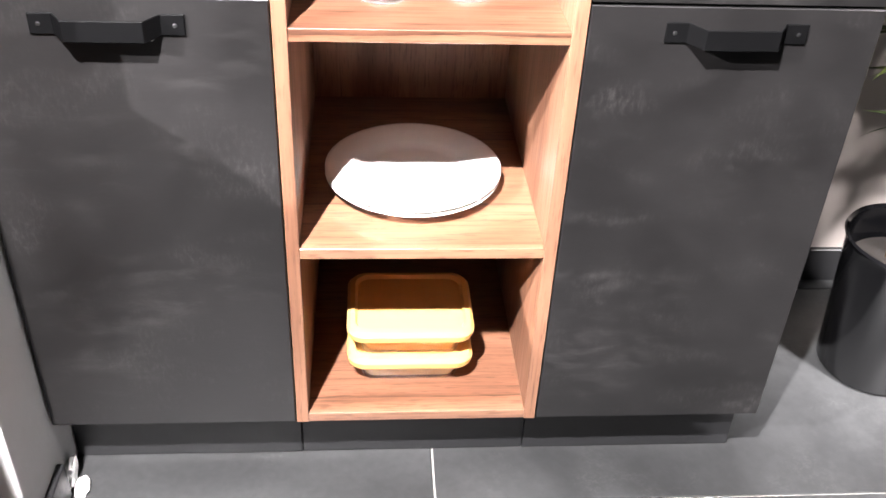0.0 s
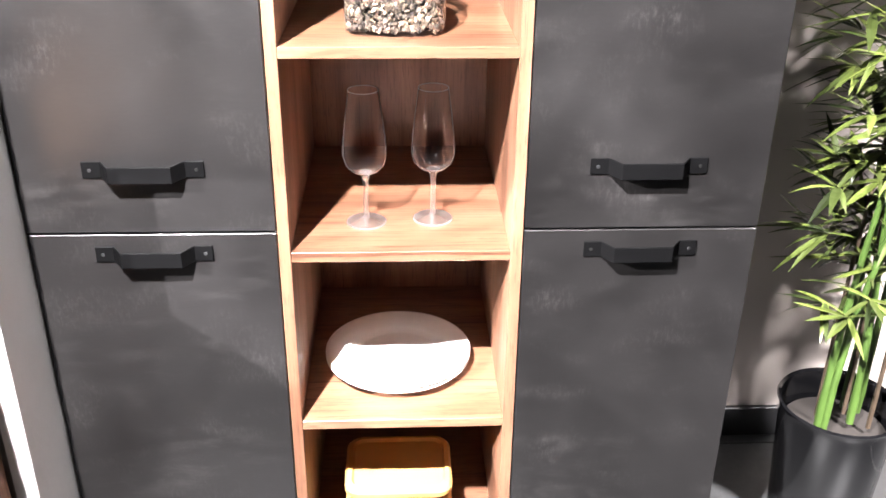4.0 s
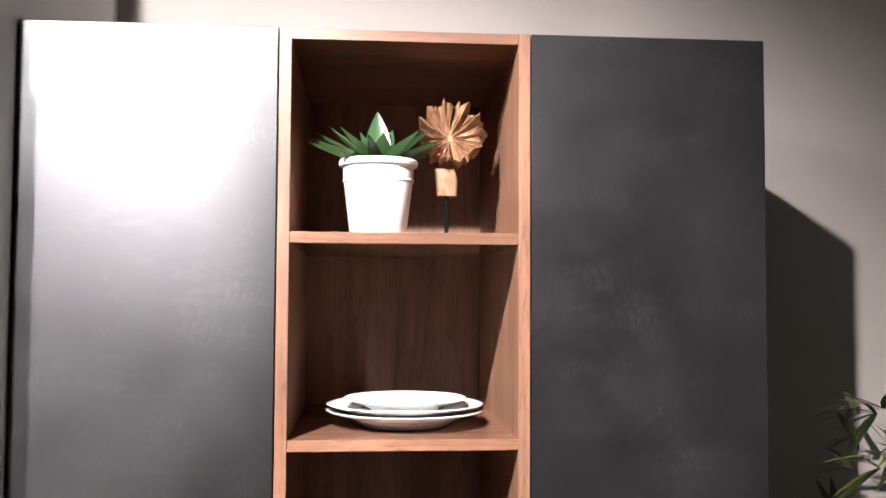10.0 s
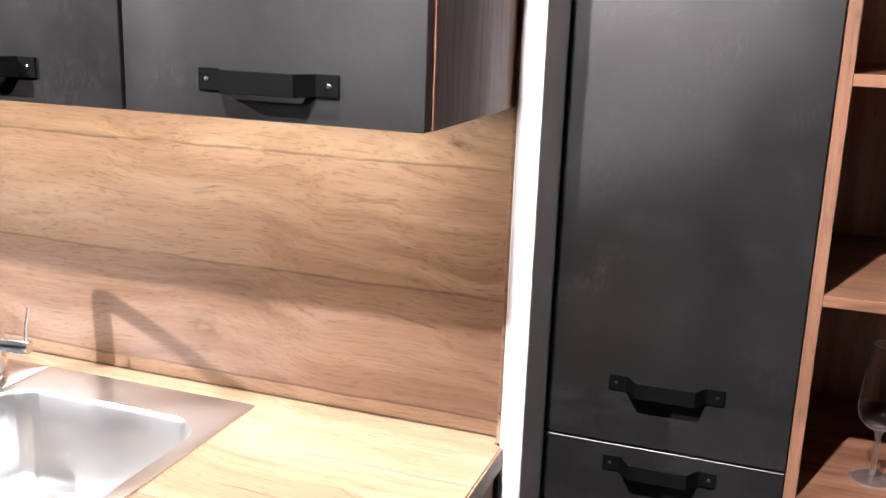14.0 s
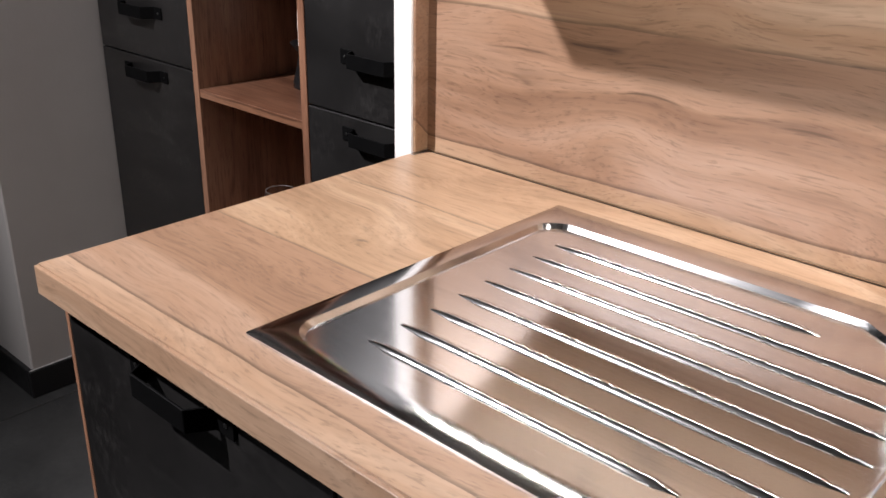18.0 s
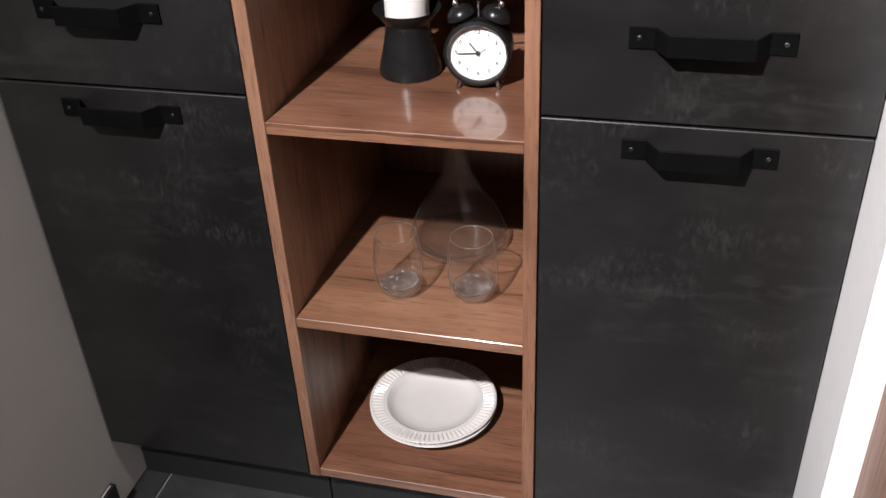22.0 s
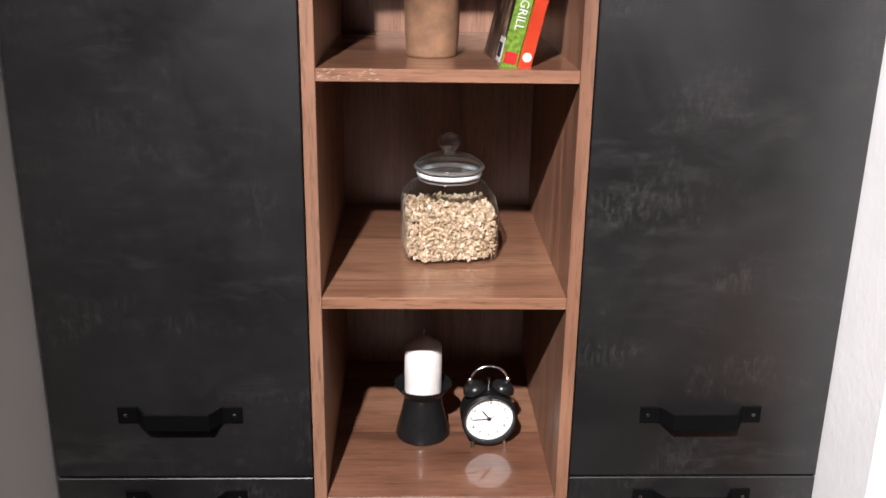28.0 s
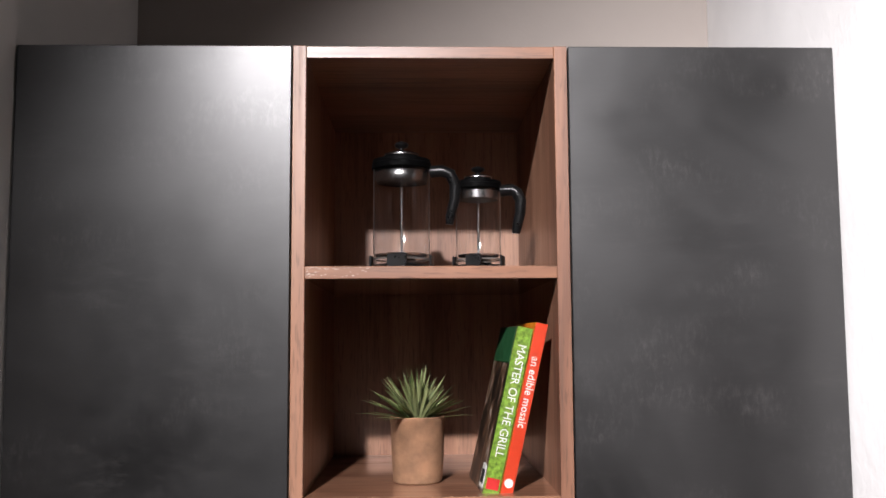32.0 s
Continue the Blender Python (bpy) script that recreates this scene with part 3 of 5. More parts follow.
def open_shelves(cx, label):
    th = thing("shelf_unit", cx, 0, 0, label, "shelf unit", "open oak shelf columns")
    for s, name in ((-1, "side_panel"), (1, "side_panel")):
        x0, x1 = (-0.1995, -0.1805) if s < 0 else (0.1805, 0.1995)
        part(name, box(x0, x1, -0.001, 0.58, BOTTOM, TOP, 0.0008), OAK_Z, th)
    part("back_panel", box(-0.1805, 0.1805, BACK, BACK + 0.006, BOTTOM, TOP, 0), OAK_Z, th)
    for k, z in enumerate(LEVELS):
        shelf = part("shelf", box(-0.1805, 0.1805, 0.001, BACK, z, z + BOARD, 0.0008), OAK_X, th)
        if cx < -1 and k >= 4:
            rnd = random.Random(k)
            bm = bmesh.new()
            for n in range(42):
                x, h = -0.178 + 0.085 * rnd.random() ** 1.6, z + 0.002 + 0.015 * rnd.random()
                w, t = rnd.uniform(0.001, 0.005), rnd.uniform(0.0004, 0.0012)
                add(bm, box(x, x + w, 0.0007, 0.0011, h, h + t, 0))
            part("scuff", bm, SCUFF, shelf, "pale scuffs on the shelf edge")
    part("top_panel", box(-0.1805, 0.1805, 0.001, BACK, TOP - 0.018, TOP - 0.0005, 0.0008), OAK_X, th)
    part("plinth", box(-0.199, 0.199, 0.073, 0.088, 0.001, BOTTOM, 0.0008), PLINTH, th, "black recessed plinth")
    return th


for cx in (0.0, LEFT_X):
    for s in (-1, 1):
        a, b = (cx - 0.598, cx - 0.2) if s < 0 else (cx + 0.2, cx + (0.59 if cx == 0 else 0.597))
        beside = "the plant" if (cx == 0 and s > 0) else "a grey wall end" if (cx != 0 and s < 0) else "a white partition"
        door_cabinet(a, b, "tall anthracite two-door cabinet with black handles beside " + beside)
open_shelves(0.0, "open oak shelf column holding wine glasses, plates and a jar")
open_shelves(LEFT_X, "open oak shelf column holding a clock, books and carafe")

# ---- worktop, base cabinets, splashback, wall cabinets ----
CX0, CX1, FRONT_Y = -2.356, -0.643, -0.745
SINK = (-2.05, -1.068, -0.68, -0.177)     # outer edge of the sink
bm = bmesh.new()
zt, zb = WORKTOP, WORKTOP - 0.04
outer = [(CX0, FRONT_Y), (CX1 + 0.012, FRONT_Y), (CX1 + 0.012, -0.151), (CX1 - 0.0005, -0.151), (CX1 - 0.0005, SPLASH_Y - 0.001), (CX0 + 0.0105, SPLASH_Y - 0.001), (CX0 + 0.0105, -0.151), (CX0, -0.151)]
hole = [(SINK[0] + 0.01, SINK[2] + 0.01), (SINK[1] - 0.01, SINK[2] + 0.01), (SINK[1] - 0.01, SINK[3] - 0.01), (SINK[0] + 0.01, SINK[3] - 0.01)]
vs = {}
for key, loop in (("o", outer), ("h", hole)):
    for z in (zt, zb):
        vs[key, z] = [bm.verts.new((x, y, z)) for x, y in loop]
for i in range(4):
    j = (i + 1) % 4
    bm.faces.new((vs["h", zt][i], vs["h", zt][j], vs["h", zb][j], vs["h", zb][i]))
for i in range(8):
    j = (i + 1) % 8
    bm.faces.new((vs["o", zb][i], vs["o", zb][j], vs["o", zt][j], vs["o", zt][i]))
for z in (zt, zb):
    o, h = vs["o", z], vs["h", z]
    for face in ((o[0], o[1], h[1], h[0]), (o[1], o[2], o[3], o[4], h[2], h[1]), (o[4], o[5], h[3], h[2]), (o[5], o[6], o[7], o[0], h[0], h[3])):
        bm.faces.new(face if z == zt else face[::-1])
bmesh.ops.recalc_face_normals(bm, faces=bm.faces[:])
rim = [e for e in bm.edges if all(v in vs["o", zt] for v in e.verts) or all(v in vs["o", zb] for v in e.verts)]
bmesh.ops.bevel(bm, geom=rim, offset=0.003, segments=2, affect="EDGES")
th = thing("worktop", 0, 0, 0, "golden oak worktop with knots and grain along it", "worktop")
part("slab", bm, COUNTER_OAK, th)
part("edge_band", box(CX0, CX1 + 0.012, FRONT_Y - 0.0012, FRONT_Y - 0.0001, zb + 0.003, zt - 0.003, 0.0004), COUNTER_OAK, th, "oak front edge band")
part("edge_band", box(CX0 - 0.0012, CX0 - 0.0001, FRONT_Y, -0.151, zb + 0.003, zt - 0.003, 0.0004), COUNTER_OAK, th, "oak end edge band")
th = thing("splashback", 0, 0, 0, "golden oak splashback panel with knots behind the sink", "splashback")
part("panel", box(-2.3515, -0.6375, SPLASH_Y, SPLASH_Y + 0.018, WORKTOP + 0.002, 2.155, 0.0008), COUNTER_OAK, th)
for x0, x1 in ((-2.3518, -2.3458), (-0.6432, -0.6372)):
    part("cheek", box(x0, x1, -0.1485, SPLASH_Y - 0.0005, WORKTOP + 0.002, 2.155, 0.0008), COUNTER_OAK, th, "narrow oak strip returning along the partition")
part("seal_strip", tube([(-2.3455, SPLASH_Y - 0.0012, WORKTOP + 0.0014), (-0.6435, SPLASH_Y - 0.0012, WORKTOP + 0.0014)], 0.0011, 8), SEAL, th, "thin brown sealing joint")

BASE_Y = FRONT_Y + 0.024


def base_cabinet(x0, x1, label):
    th = thing("base_cabinet", (x0 + x1) / 2, 0, 0, label, "cabinet", "base cabinets under the worktop")
    w = (x1 - x0) / 2
    part("body", box(-w + 0.0005, w - 0.0005, BASE_Y + 0.021, BASE_Y + 0.04, 0.15, zb - 0.001, 0), CARCASS, th)
    part("floor_panel", box(-w + 0.0005, w - 0.0005, BASE_Y + 0.041, -0.153, 0.15, 0.168, 0), CARCASS, th)
    d = part("door", box(-w + 0.0018, w - 0.0018, BASE_Y, BASE_Y + 0.019, 0.15, zb - 0.004, 0.0011), FRONT, th, "anthracite concrete-look door")
    handle(d, 0.0, zb - 0.018, BASE_Y)
    part("plinth", box(-w, w, BASE_Y + 0.07, BASE_Y + 0.086, 0.001, 0.15, 0.0008), PLINTH, th, "black recessed plinth")


for x0, x1 in ((-2.345, -1.872), (-1.872, -1.442), (-1.442, -1.05), (-1.05, -0.661)):
    base_cabinet(x0, x1, "anthracite base cabinet with black handle under the worktop")
for x0, x1, what in ((CX0 + 0.001, -2.346, "the open floor"), (-0.66, -0.6435, "the white partition")):
    tagged(part("end_panel", box(x0, x1, BASE_Y + 0.001, -0.152, 0.001, zb - 0.001, 0.001), OAK_Z), "brown oak end panel under the worktop beside " + what, "panel")


def wall_cabinet(x0, x1, handle_x, label):
    th = thing("wall_cabinet", (x0 + x1) / 2, 0, 0, label, "cabinet", "wall cabinets over the worktop")
    w = (x1 - x0) / 2
    part("body", box(-w, w - (0.013 if x1 > -0.65 else 0.0), -0.486, SPLASH_Y - 0.001, 1.448, 2.155, 0.001), CARCASS, th)
    d = part("door", box(-w + 0.0015, w - 0.0015, -0.506, -0.487, 1.446, 2.155, 0.0011), FRONT, th, "anthracite concrete-look flap door")
    handle(d, handle_x - (x0 + x1) / 2, 1.5055, -0.506)


wall_cabinet(-1.051, -0.6445, -0.846, "anthracite wall cabinet with black handle beside an oak panel")
wall_cabinet(-1.70, -1.0535, -1.28, "anthracite wall cabinet with black handle over the sink")
wall_cabinet(-2.3445, -1.7025, -2.03, "anthracite wall cabinet with black handle over the drainer")
tagged(part("end_panel", box(-0.6575, -0.6438, -0.4862, SPLASH_Y - 0.0005, 1.446, 2.155, 0.001), OAK_Z), "brown oak end panel of the wall cabinets", "panel")

# ---- sink ----
sx0, sx1, sy0, sy1 = SINK
sz = WORKTOP + 0.003
th = thing("kitchen_sink", 0, 0, 0, "stainless steel sink with one bowl and ribbed drainer", "sink")
MIDX = -1.505
PER = 8


def dense(points, k=6):
    """The same closed ring with k points on every side."""
    out = []
    for a, b in zip(points, points[1:] + points[:1]):
        out += [tuple(a[q] + (b[q] - a[q]) * i / k for q in range(3)) for i in range(k)]
    return out


def pushed(points, bosses):
    """A ring drawn in smoothly round bosses: each is (x, y, reach, shift x, shift y)."""
    out = []
    for x, y, z in points:
        for cx, cy, reach, sx, sy in bosses:
            w = max(0.0, 1.0 - math.hypot(x - cx, y - cy) / reach)
            w = w * w * (3 - 2 * w)
            x, y = x + sx * w, y + sy * w
        out.append((x, y, z))
    return out


def deck(x0, x1, rings_in):
    return loft([dense(q) for q in (rounded(x0, x1, sy0, sy1, 0.004, WORKTOP + 0.0002, PER), rounded(x0, x1, sy0, sy1, 0.004, sz, PER),
                 rounded(x0 + 0.008, x1 - 0.008, sy0 + 0.008, sy1 - 0.008, 0.006, sz + 0.002, PER))] + rings_in, False, True)


bx0, bx1, by0, by1 = -1.502, -1.096, -0.634, -0.272
bowl = [rounded(bx0, bx1, by0, by1, 0.075, sz + 0.001, PER), rounded(bx0 + 0.006, bx1 - 0.006, by0 + 0.006, by1 - 0.006, 0.07, sz - 0.006, PER),
        rounded(bx0 + 0.012, bx1 - 0.012, by0 + 0.012, by1 - 0.012, 0.066, sz - 0.1, PER),
        rounded(bx0 + 0.02, bx1 - 0.02, by0 + 0.02, by1 - 0.02, 0.06, sz - 0.145, PER),
        rounded(bx0 + 0.036, bx1 - 0.036, by0 + 0.036, by1 - 0.036, 0.05, sz - 0.163, PER),
        rounded(bx0 + 0.06, bx1 - 0.06, by0 + 0.06, by1 - 0.06, 0.04, sz - 0.168, PER),
        rounded(-1.40, -1.30, -0.50, -0.40, 0.045, sz - 0.174, PER)]
part("bowl_deck", deck(MIDX, sx1, [dense(q) for q in bowl]), BOWL, th, "brushed steel bowl", 40)
dr = [rounded(sx0 + 0.026, MIDX - 0.012, sy0 + 0.028, sy1 - 0.052, 0.035, sz + 0.002, PER),
      rounded(sx0 + 0.031, MIDX - 0.017, sy0 + 0.033, sy1 - 0.057, 0.032, sz - 0.004, PER)]
bosses = [(-1.517, -0.224, 0.115, -0.055, -0.028), (-1.517, -0.644, 0.125, -0.045, 0.034)]
part("drainer", deck(sx0, MIDX, [pushed(dense(q), bosses) for q in dr]), STEEL, th, "mirror-like ribbed steel drainer", 40)
for i in range(8):
    y = -0.601 + i * 0.0456
    x1 = (-1.62, -1.54, -1.53, -1.53, -1.53, -1.535, -1.548, -1.65)[i]
    x0 = -1.958 - 0.0025 * i
    bm = bmesh.new()
    rows = []
    n = 14
    for k in range(n + 1):
        x = x0 + (x1 - x0) * k / n
        e = min(1.0, min(k, n - k) / 1.0 + 0.05)
        w, h = 0.0055 * (0.4 + 0.6 * e), 0.0042 * e
        rows.append([(x, y - w, sz - 0.004), (x, y - w * 0.55, sz - 0.004 + h * 0.8), (x, y, sz - 0.004 + h), (x, y + w * 0.55, sz - 0.004 + h * 0.8), (x, y + w, sz - 0.004)])
    bm.free()
    part("rib", loft(rows, False, False, False), STEEL, th, "", 60)
d = lathe([(0.001, -0.002), (0.026, -0.002), (0.028, 0.0015), (0.034, 0.0035), (0.04, 0.003), (0.042, 0.0)], 40, caps=(True, False))
d.transform(Matrix.Translation((-1.352, -0.452, sz - 0.171)))
dn = part("drain", d, CHROME, th, "chrome drain strainer", 40)
d = lathe([(0.021, 0.0), (0.021, 0.003), (0.017, 0.0055), (0.008, 0.006), (0.007, 0.010), (0.002, 0.011)], 28)
d.transform(Matrix.Translation((-1.352, -0.452, sz - 0.171)))
part("strainer_cup", d, CHROME, th, "chrome strainer cup", 40)
for i in range(2):
    o = box(-0.002, 0.002, -0.009, 0.009, -0.012, 0.012, 0.0015)
    o.transform(Matrix.Translation((bx0 + 0.0085, -0.43 - i * 0.03, sz - 0.035)))
    part("overflow_slot", o, DARK, th, "dark overflow slot")
k = lathe([(0.017, 0), (0.0185, 0.002), (0.018, 0.012), (0.0165, 0.016), (0.001, 0.017)], 32)
add(k, box(-0.0035, 0.0035, -0.017, 0.017, 0.015, 0.022, 0.0015))
k.transform(Matrix.Translation((-1.545, -0.638, sz + 0.001)) @ Matrix.Rotation(radians(35), 4, "Z"))
part("drain_knob", k, CHROME, th, "chrome drain control knob", 40)

# ---- tap ----
fx, fy = -1.56, -0.256
th = thing("kitchen_tap", fx, fy, sz, "chrome kitchen tap with angled black-tipped spout", "tap")
part("base_ring", lathe([(0.026, 0.0), (0.026, 0.004), (0.023, 0.007)], 32), CHROME, th, "", 40)
part("body", lathe([(0.0225, 0.007), (0.0225, 0.096), (0.0215, 0.099)], 32), CHROME, th, "", 40)
part("column", tube([(0, 0, 0.099), (-0.001, 0, 0.16), (-0.004, 0, 0.222), (-0.006, -0.001, 0.247), (-0.003, -0.004, 0.261), (0.006, -0.010, 0.266)], 0.0145, 20), CHROME, th, "", 50)
sp = part("spout", tube([(0.004, -0.009, 0.265), (0.06, -0.066, 0.267), (0.14, -0.147, 0.263)], [0.0145, 0.0135, 0.013], 20), CHROME, th, "chrome spout", 50)
part("spray_tip", tube([(0.137, -0.144, 0.264), (0.151, -0.158, 0.259), (0.157, -0.164, 0.241)], [0.0135, 0.0155, 0.013], 20), DARK, sp, "black spray tip", 50)
lv = part("lever_hub", tube([(0.018, 0.004, 0.062), (0.05, 0.014, 0.060), (0.066, 0.019, 0.059)], [0.014, 0.0145, 0.0135], 20), CHROME, th, "", 50)
part("lever", tube([(0.060, 0.017, 0.062), (0.063, 0.018, 0.10), (0.070, 0.02, 0.135)], [0.004, 0.0035, 0.003], 10), CHROME, lv, "thin chrome lever", 50)

# ---- things on the shelves ----


def plate(parent, r, z, ribbed=False, deep=0.018, name="plate", label=""):
    if ribbed:
        n = 320
        prof = [(0.50, 0.0), (0.54, 0.0), (0.58, 0.003), (0.70, deep * 0.75), (0.985, deep), (1.0, deep + 0.0016), (0.985, deep + 0.0028), (0.955, deep + 0.0026),
                (0.95, deep + 0.0024), (0.80, deep - 0.0002), (0.79, deep - 0.0004), (0.735, deep - 0.001), (0.71, deep - 0.003), (0.67, deep * 0.66), (0.6, deep * 0.44), (0.5, deep * 0.31), (0.35, deep * 0.24), (0.02, deep * 0.21)]
    else:
        n = 64
        prof = [(0.50, 0.0), (0.54, 0.0), (0.58, 0.004), (0.72, deep * 0.62), (0.99, deep), (1.0, deep + 0.0015),
                (0.985, deep + 0.0026), (0.95, deep + 0.0022), (0.72, deep * 0.74), (0.66, deep * 0.5), (0.6, 0.0058), (0.55, 0.0048), (0.02, 0.0048)]
    rings = []
    for i, (q, h) in enumerate(prof):
        pts = ring(r * q, z + h, n)
        if ribbed and i in (8, 9):
            pts = [(x, y, zz + (0.0014 if k % 4 < 2 else -0.001)) for k, (x, y, zz) in enumerate(pts)]
        rings.append(pts)
    return part(name, loft(rings), CREAM if ribbed else CERAMIC, parent, label, 22 if ribbed else 40)


def plate_stack(x, y, z, radii, steps, label, ribbed=False, deep=0.018):
    th = thing("plate_stack", x, y, z, label, "plates")
    for r, h in zip(radii, steps):
        plate(th, r, h, ribbed, deep if r > 0.11 else deep * 0.8)
    return th


plate_stack(-0.008, 0.195, ON[1], (0.142, 0.142), (0.0, 0.009), "two white porcelain dinner plates stacked on an oak shelf", deep=0.02)
plate_stack(0.0095, 0.172, ON[4], (0.136, 0.136, 0.107), (0.0, 0.011, 0.026), "three white porcelain plates of two sizes stacked", deep=0.026)
plate_stack(LEFT_X - 0.018, 0.18, ON[0], (0.118, 0.118), (0.0, 0.0095), "two cream soup plates with finely ribbed rims", True, 0.024)


def lunch_box(x, y, z, label):
    th = thing("food_container", x, y, z + 0.0006, label, "food container", "stacked food containers")
    rings = [rounded(-0.078, 0.078, -0.062, 0.062, 0.02, 0.0, 6), rounded(-0.088, 0.088, -0.07, 0.07, 0.024, 0.044, 6),
             rounded(-0.085, 0.085, -0.067, 0.067, 0.022, 0.044, 6), rounded(-0.075, 0.075, -0.059, 0.059, 0.018, 0.004, 6)]
    part("dish", loft(rings), GLASS_BASE, th, "clear glass dish", 40)
    part("filling", loft([rounded(-0.074, 0.074, -0.058, 0.058, 0.017, 0.0045, 6), rounded(-0.083, 0.083, -0.065, 0.065, 0.02, 0.036, 6)]), YELLOW if z < ON[0] + 0.01 else ORANGE, th, "coloured plastic insert", 40)
    rings = [rounded(-0.094, 0.094, -0.076, 0.076, 0.026, 0.040, 6), rounded(-0.102, 0.102, -0.084, 0.084, 0.03, 0.042, 6), rounded(-0.103, 0.103, -0.085, 0.085, 0.03, 0.052, 6),
             rounded(-0.098, 0.098, -0.08, 0.08, 0.028, 0.059, 6), rounded(-0.09, 0.09, -0.072, 0.072, 0.024, 0.0605, 6), rounded(-0.086, 0.086, -0.068, 0.068, 0.022, 0.0545, 6)]
    part("lid", loft(rings), YELLOW, th, "yellow snap lid", 40)
    th.scale = (1.04, 1.04, 1.04)
    return th


lunch_box(-0.010, 0.146, ON[0], "glass food container with yellow lid on an oak shelf")
lunch_box(-0.010, 0.146, ON[0] + 0.0577, "food container with yellow lid stacked on another")


def vessel(profile, n=44, powers=None):
    """A blown glass body, open above; a foot or base closes it below and rim() gives its edge."""
    powers = powers or [2.0] * len(profile)
    return loft([ring(r, z, n, power=p) for (r, z), p in zip(profile, powers)], False, False)


def rim(parent, r, z, thick=0.0011, name="rim"):
    """A fire-polished edge: a thin round ring of glass."""
    rings = [ring(r + thick * math.cos(a), z + thick * math.sin(a), 48) for a in [2 * math.pi * k / 8 for k in range(9)]]
    return part(name, loft(rings, False, False), RIM_GLASS, parent, "", 60)


def wine_glass(x, y, z):
    th = thing("wine_glass", x, y, z + 0.0008, "clear stemmed wine glass standing on an oak shelf", "wine glass", "pair of wine glasses")
    part("foot", lathe([(0.002, 0.0005), (0.034, 0.0005), (0.0342, 0.0022), (0.02, 0.0045), (0.007, 0.009), (0.002, 0.0092)], 36), SOLID_GLASS, th, "", 50)
    part("stem", lathe([(0.0055, 0.009), (0.0042, 0.03), (0.0042, 0.07), (0.007, 0.088), (0.012, 0.094)], 24), SOLID_GLASS, th, "", 60)
    prof = [(0.007, 0.092), (0.022, 0.096), (0.033, 0.106), (0.0375, 0.122), (0.036, 0.148), (0.0318, 0.182), (0.0275, 0.21), (0.0258, 0.226)]
    part("bowl", vessel([(r, 0.092 + (z - 0.092) * 1.09) for r, z in prof], 44), GLASS, th, "", 50)
    rim(th, 0.0335, 0.0012, 0.0012, "foot_edge")
    rim(th, 0.0254, 0.238, 0.0007)


wine_glass(-0.060, 0.119, ON[2])
wine_glass(0.0565, 0.131, ON[2])


def bits(mat, parent, name, half, z0, z1, count, size, flat, seed, power=5.0, label=""):
    """Loose pieces that fill a jar, as one mesh."""
    rnd = random.Random(seed)
    verts, faces = [], []
    for i in range(count):
        shell = rnd.random() < 0.8
        if shell:
            a = rnd.uniform(0, 2 * math.pi)
            c, s = math.cos(a), math.sin(a)
            k = half * (abs(c) ** power + abs(s) ** power) ** (-1 / power) * rnd.uniform(0.93, 0.985)
            p = Vector((k * c, k * s, rnd.uniform(z0, z1)))
        else:
            p = Vector((rnd.uniform(-half, half) * 0.93, rnd.uniform(-half, half) * 0.93, z1 + rnd.uniform(-0.006, 0.005)))
        rot = Euler([rnd.uniform(0, 6.28) for _ in range(3)]).to_matrix()
        sz1 = size * rnd.uniform(0.6, 1.3)
        k = len(verts)
        for v in ((1, 0, 0), (-1, 0, 0), (0, 0.75, 0), (0, -0.75, 0), (0, 0, flat), (0, 0, -flat)):
            verts.append((p + rot @ (Vector(v) * sz1))[:])
        faces += [(k, k + 2, k + 4), (k + 2, k + 1, k + 4), (k + 1, k + 3, k + 4), (k + 3, k, k + 4), (k + 2, k, k + 5), (k + 1, k + 2, k + 5), (k + 3, k + 1, k + 5), (k, k + 3, k + 5)]
    me = bpy.data.meshes.new(name)
    me.from_pydata(verts, [], faces)
    bm = bmesh.new()
    bm.from_mesh(me)
    bpy.data.meshes.remove(me)
    part("packed_core", loft([ring(half * 0.9, z0, 32, power=power), ring(half * 0.9, z1 - 0.004, 32, power=power)]), MIX_CORE if mat is MIXED else OAT_CORE, parent)
    return part(name, bm, mat, parent, label, None, "stuff")


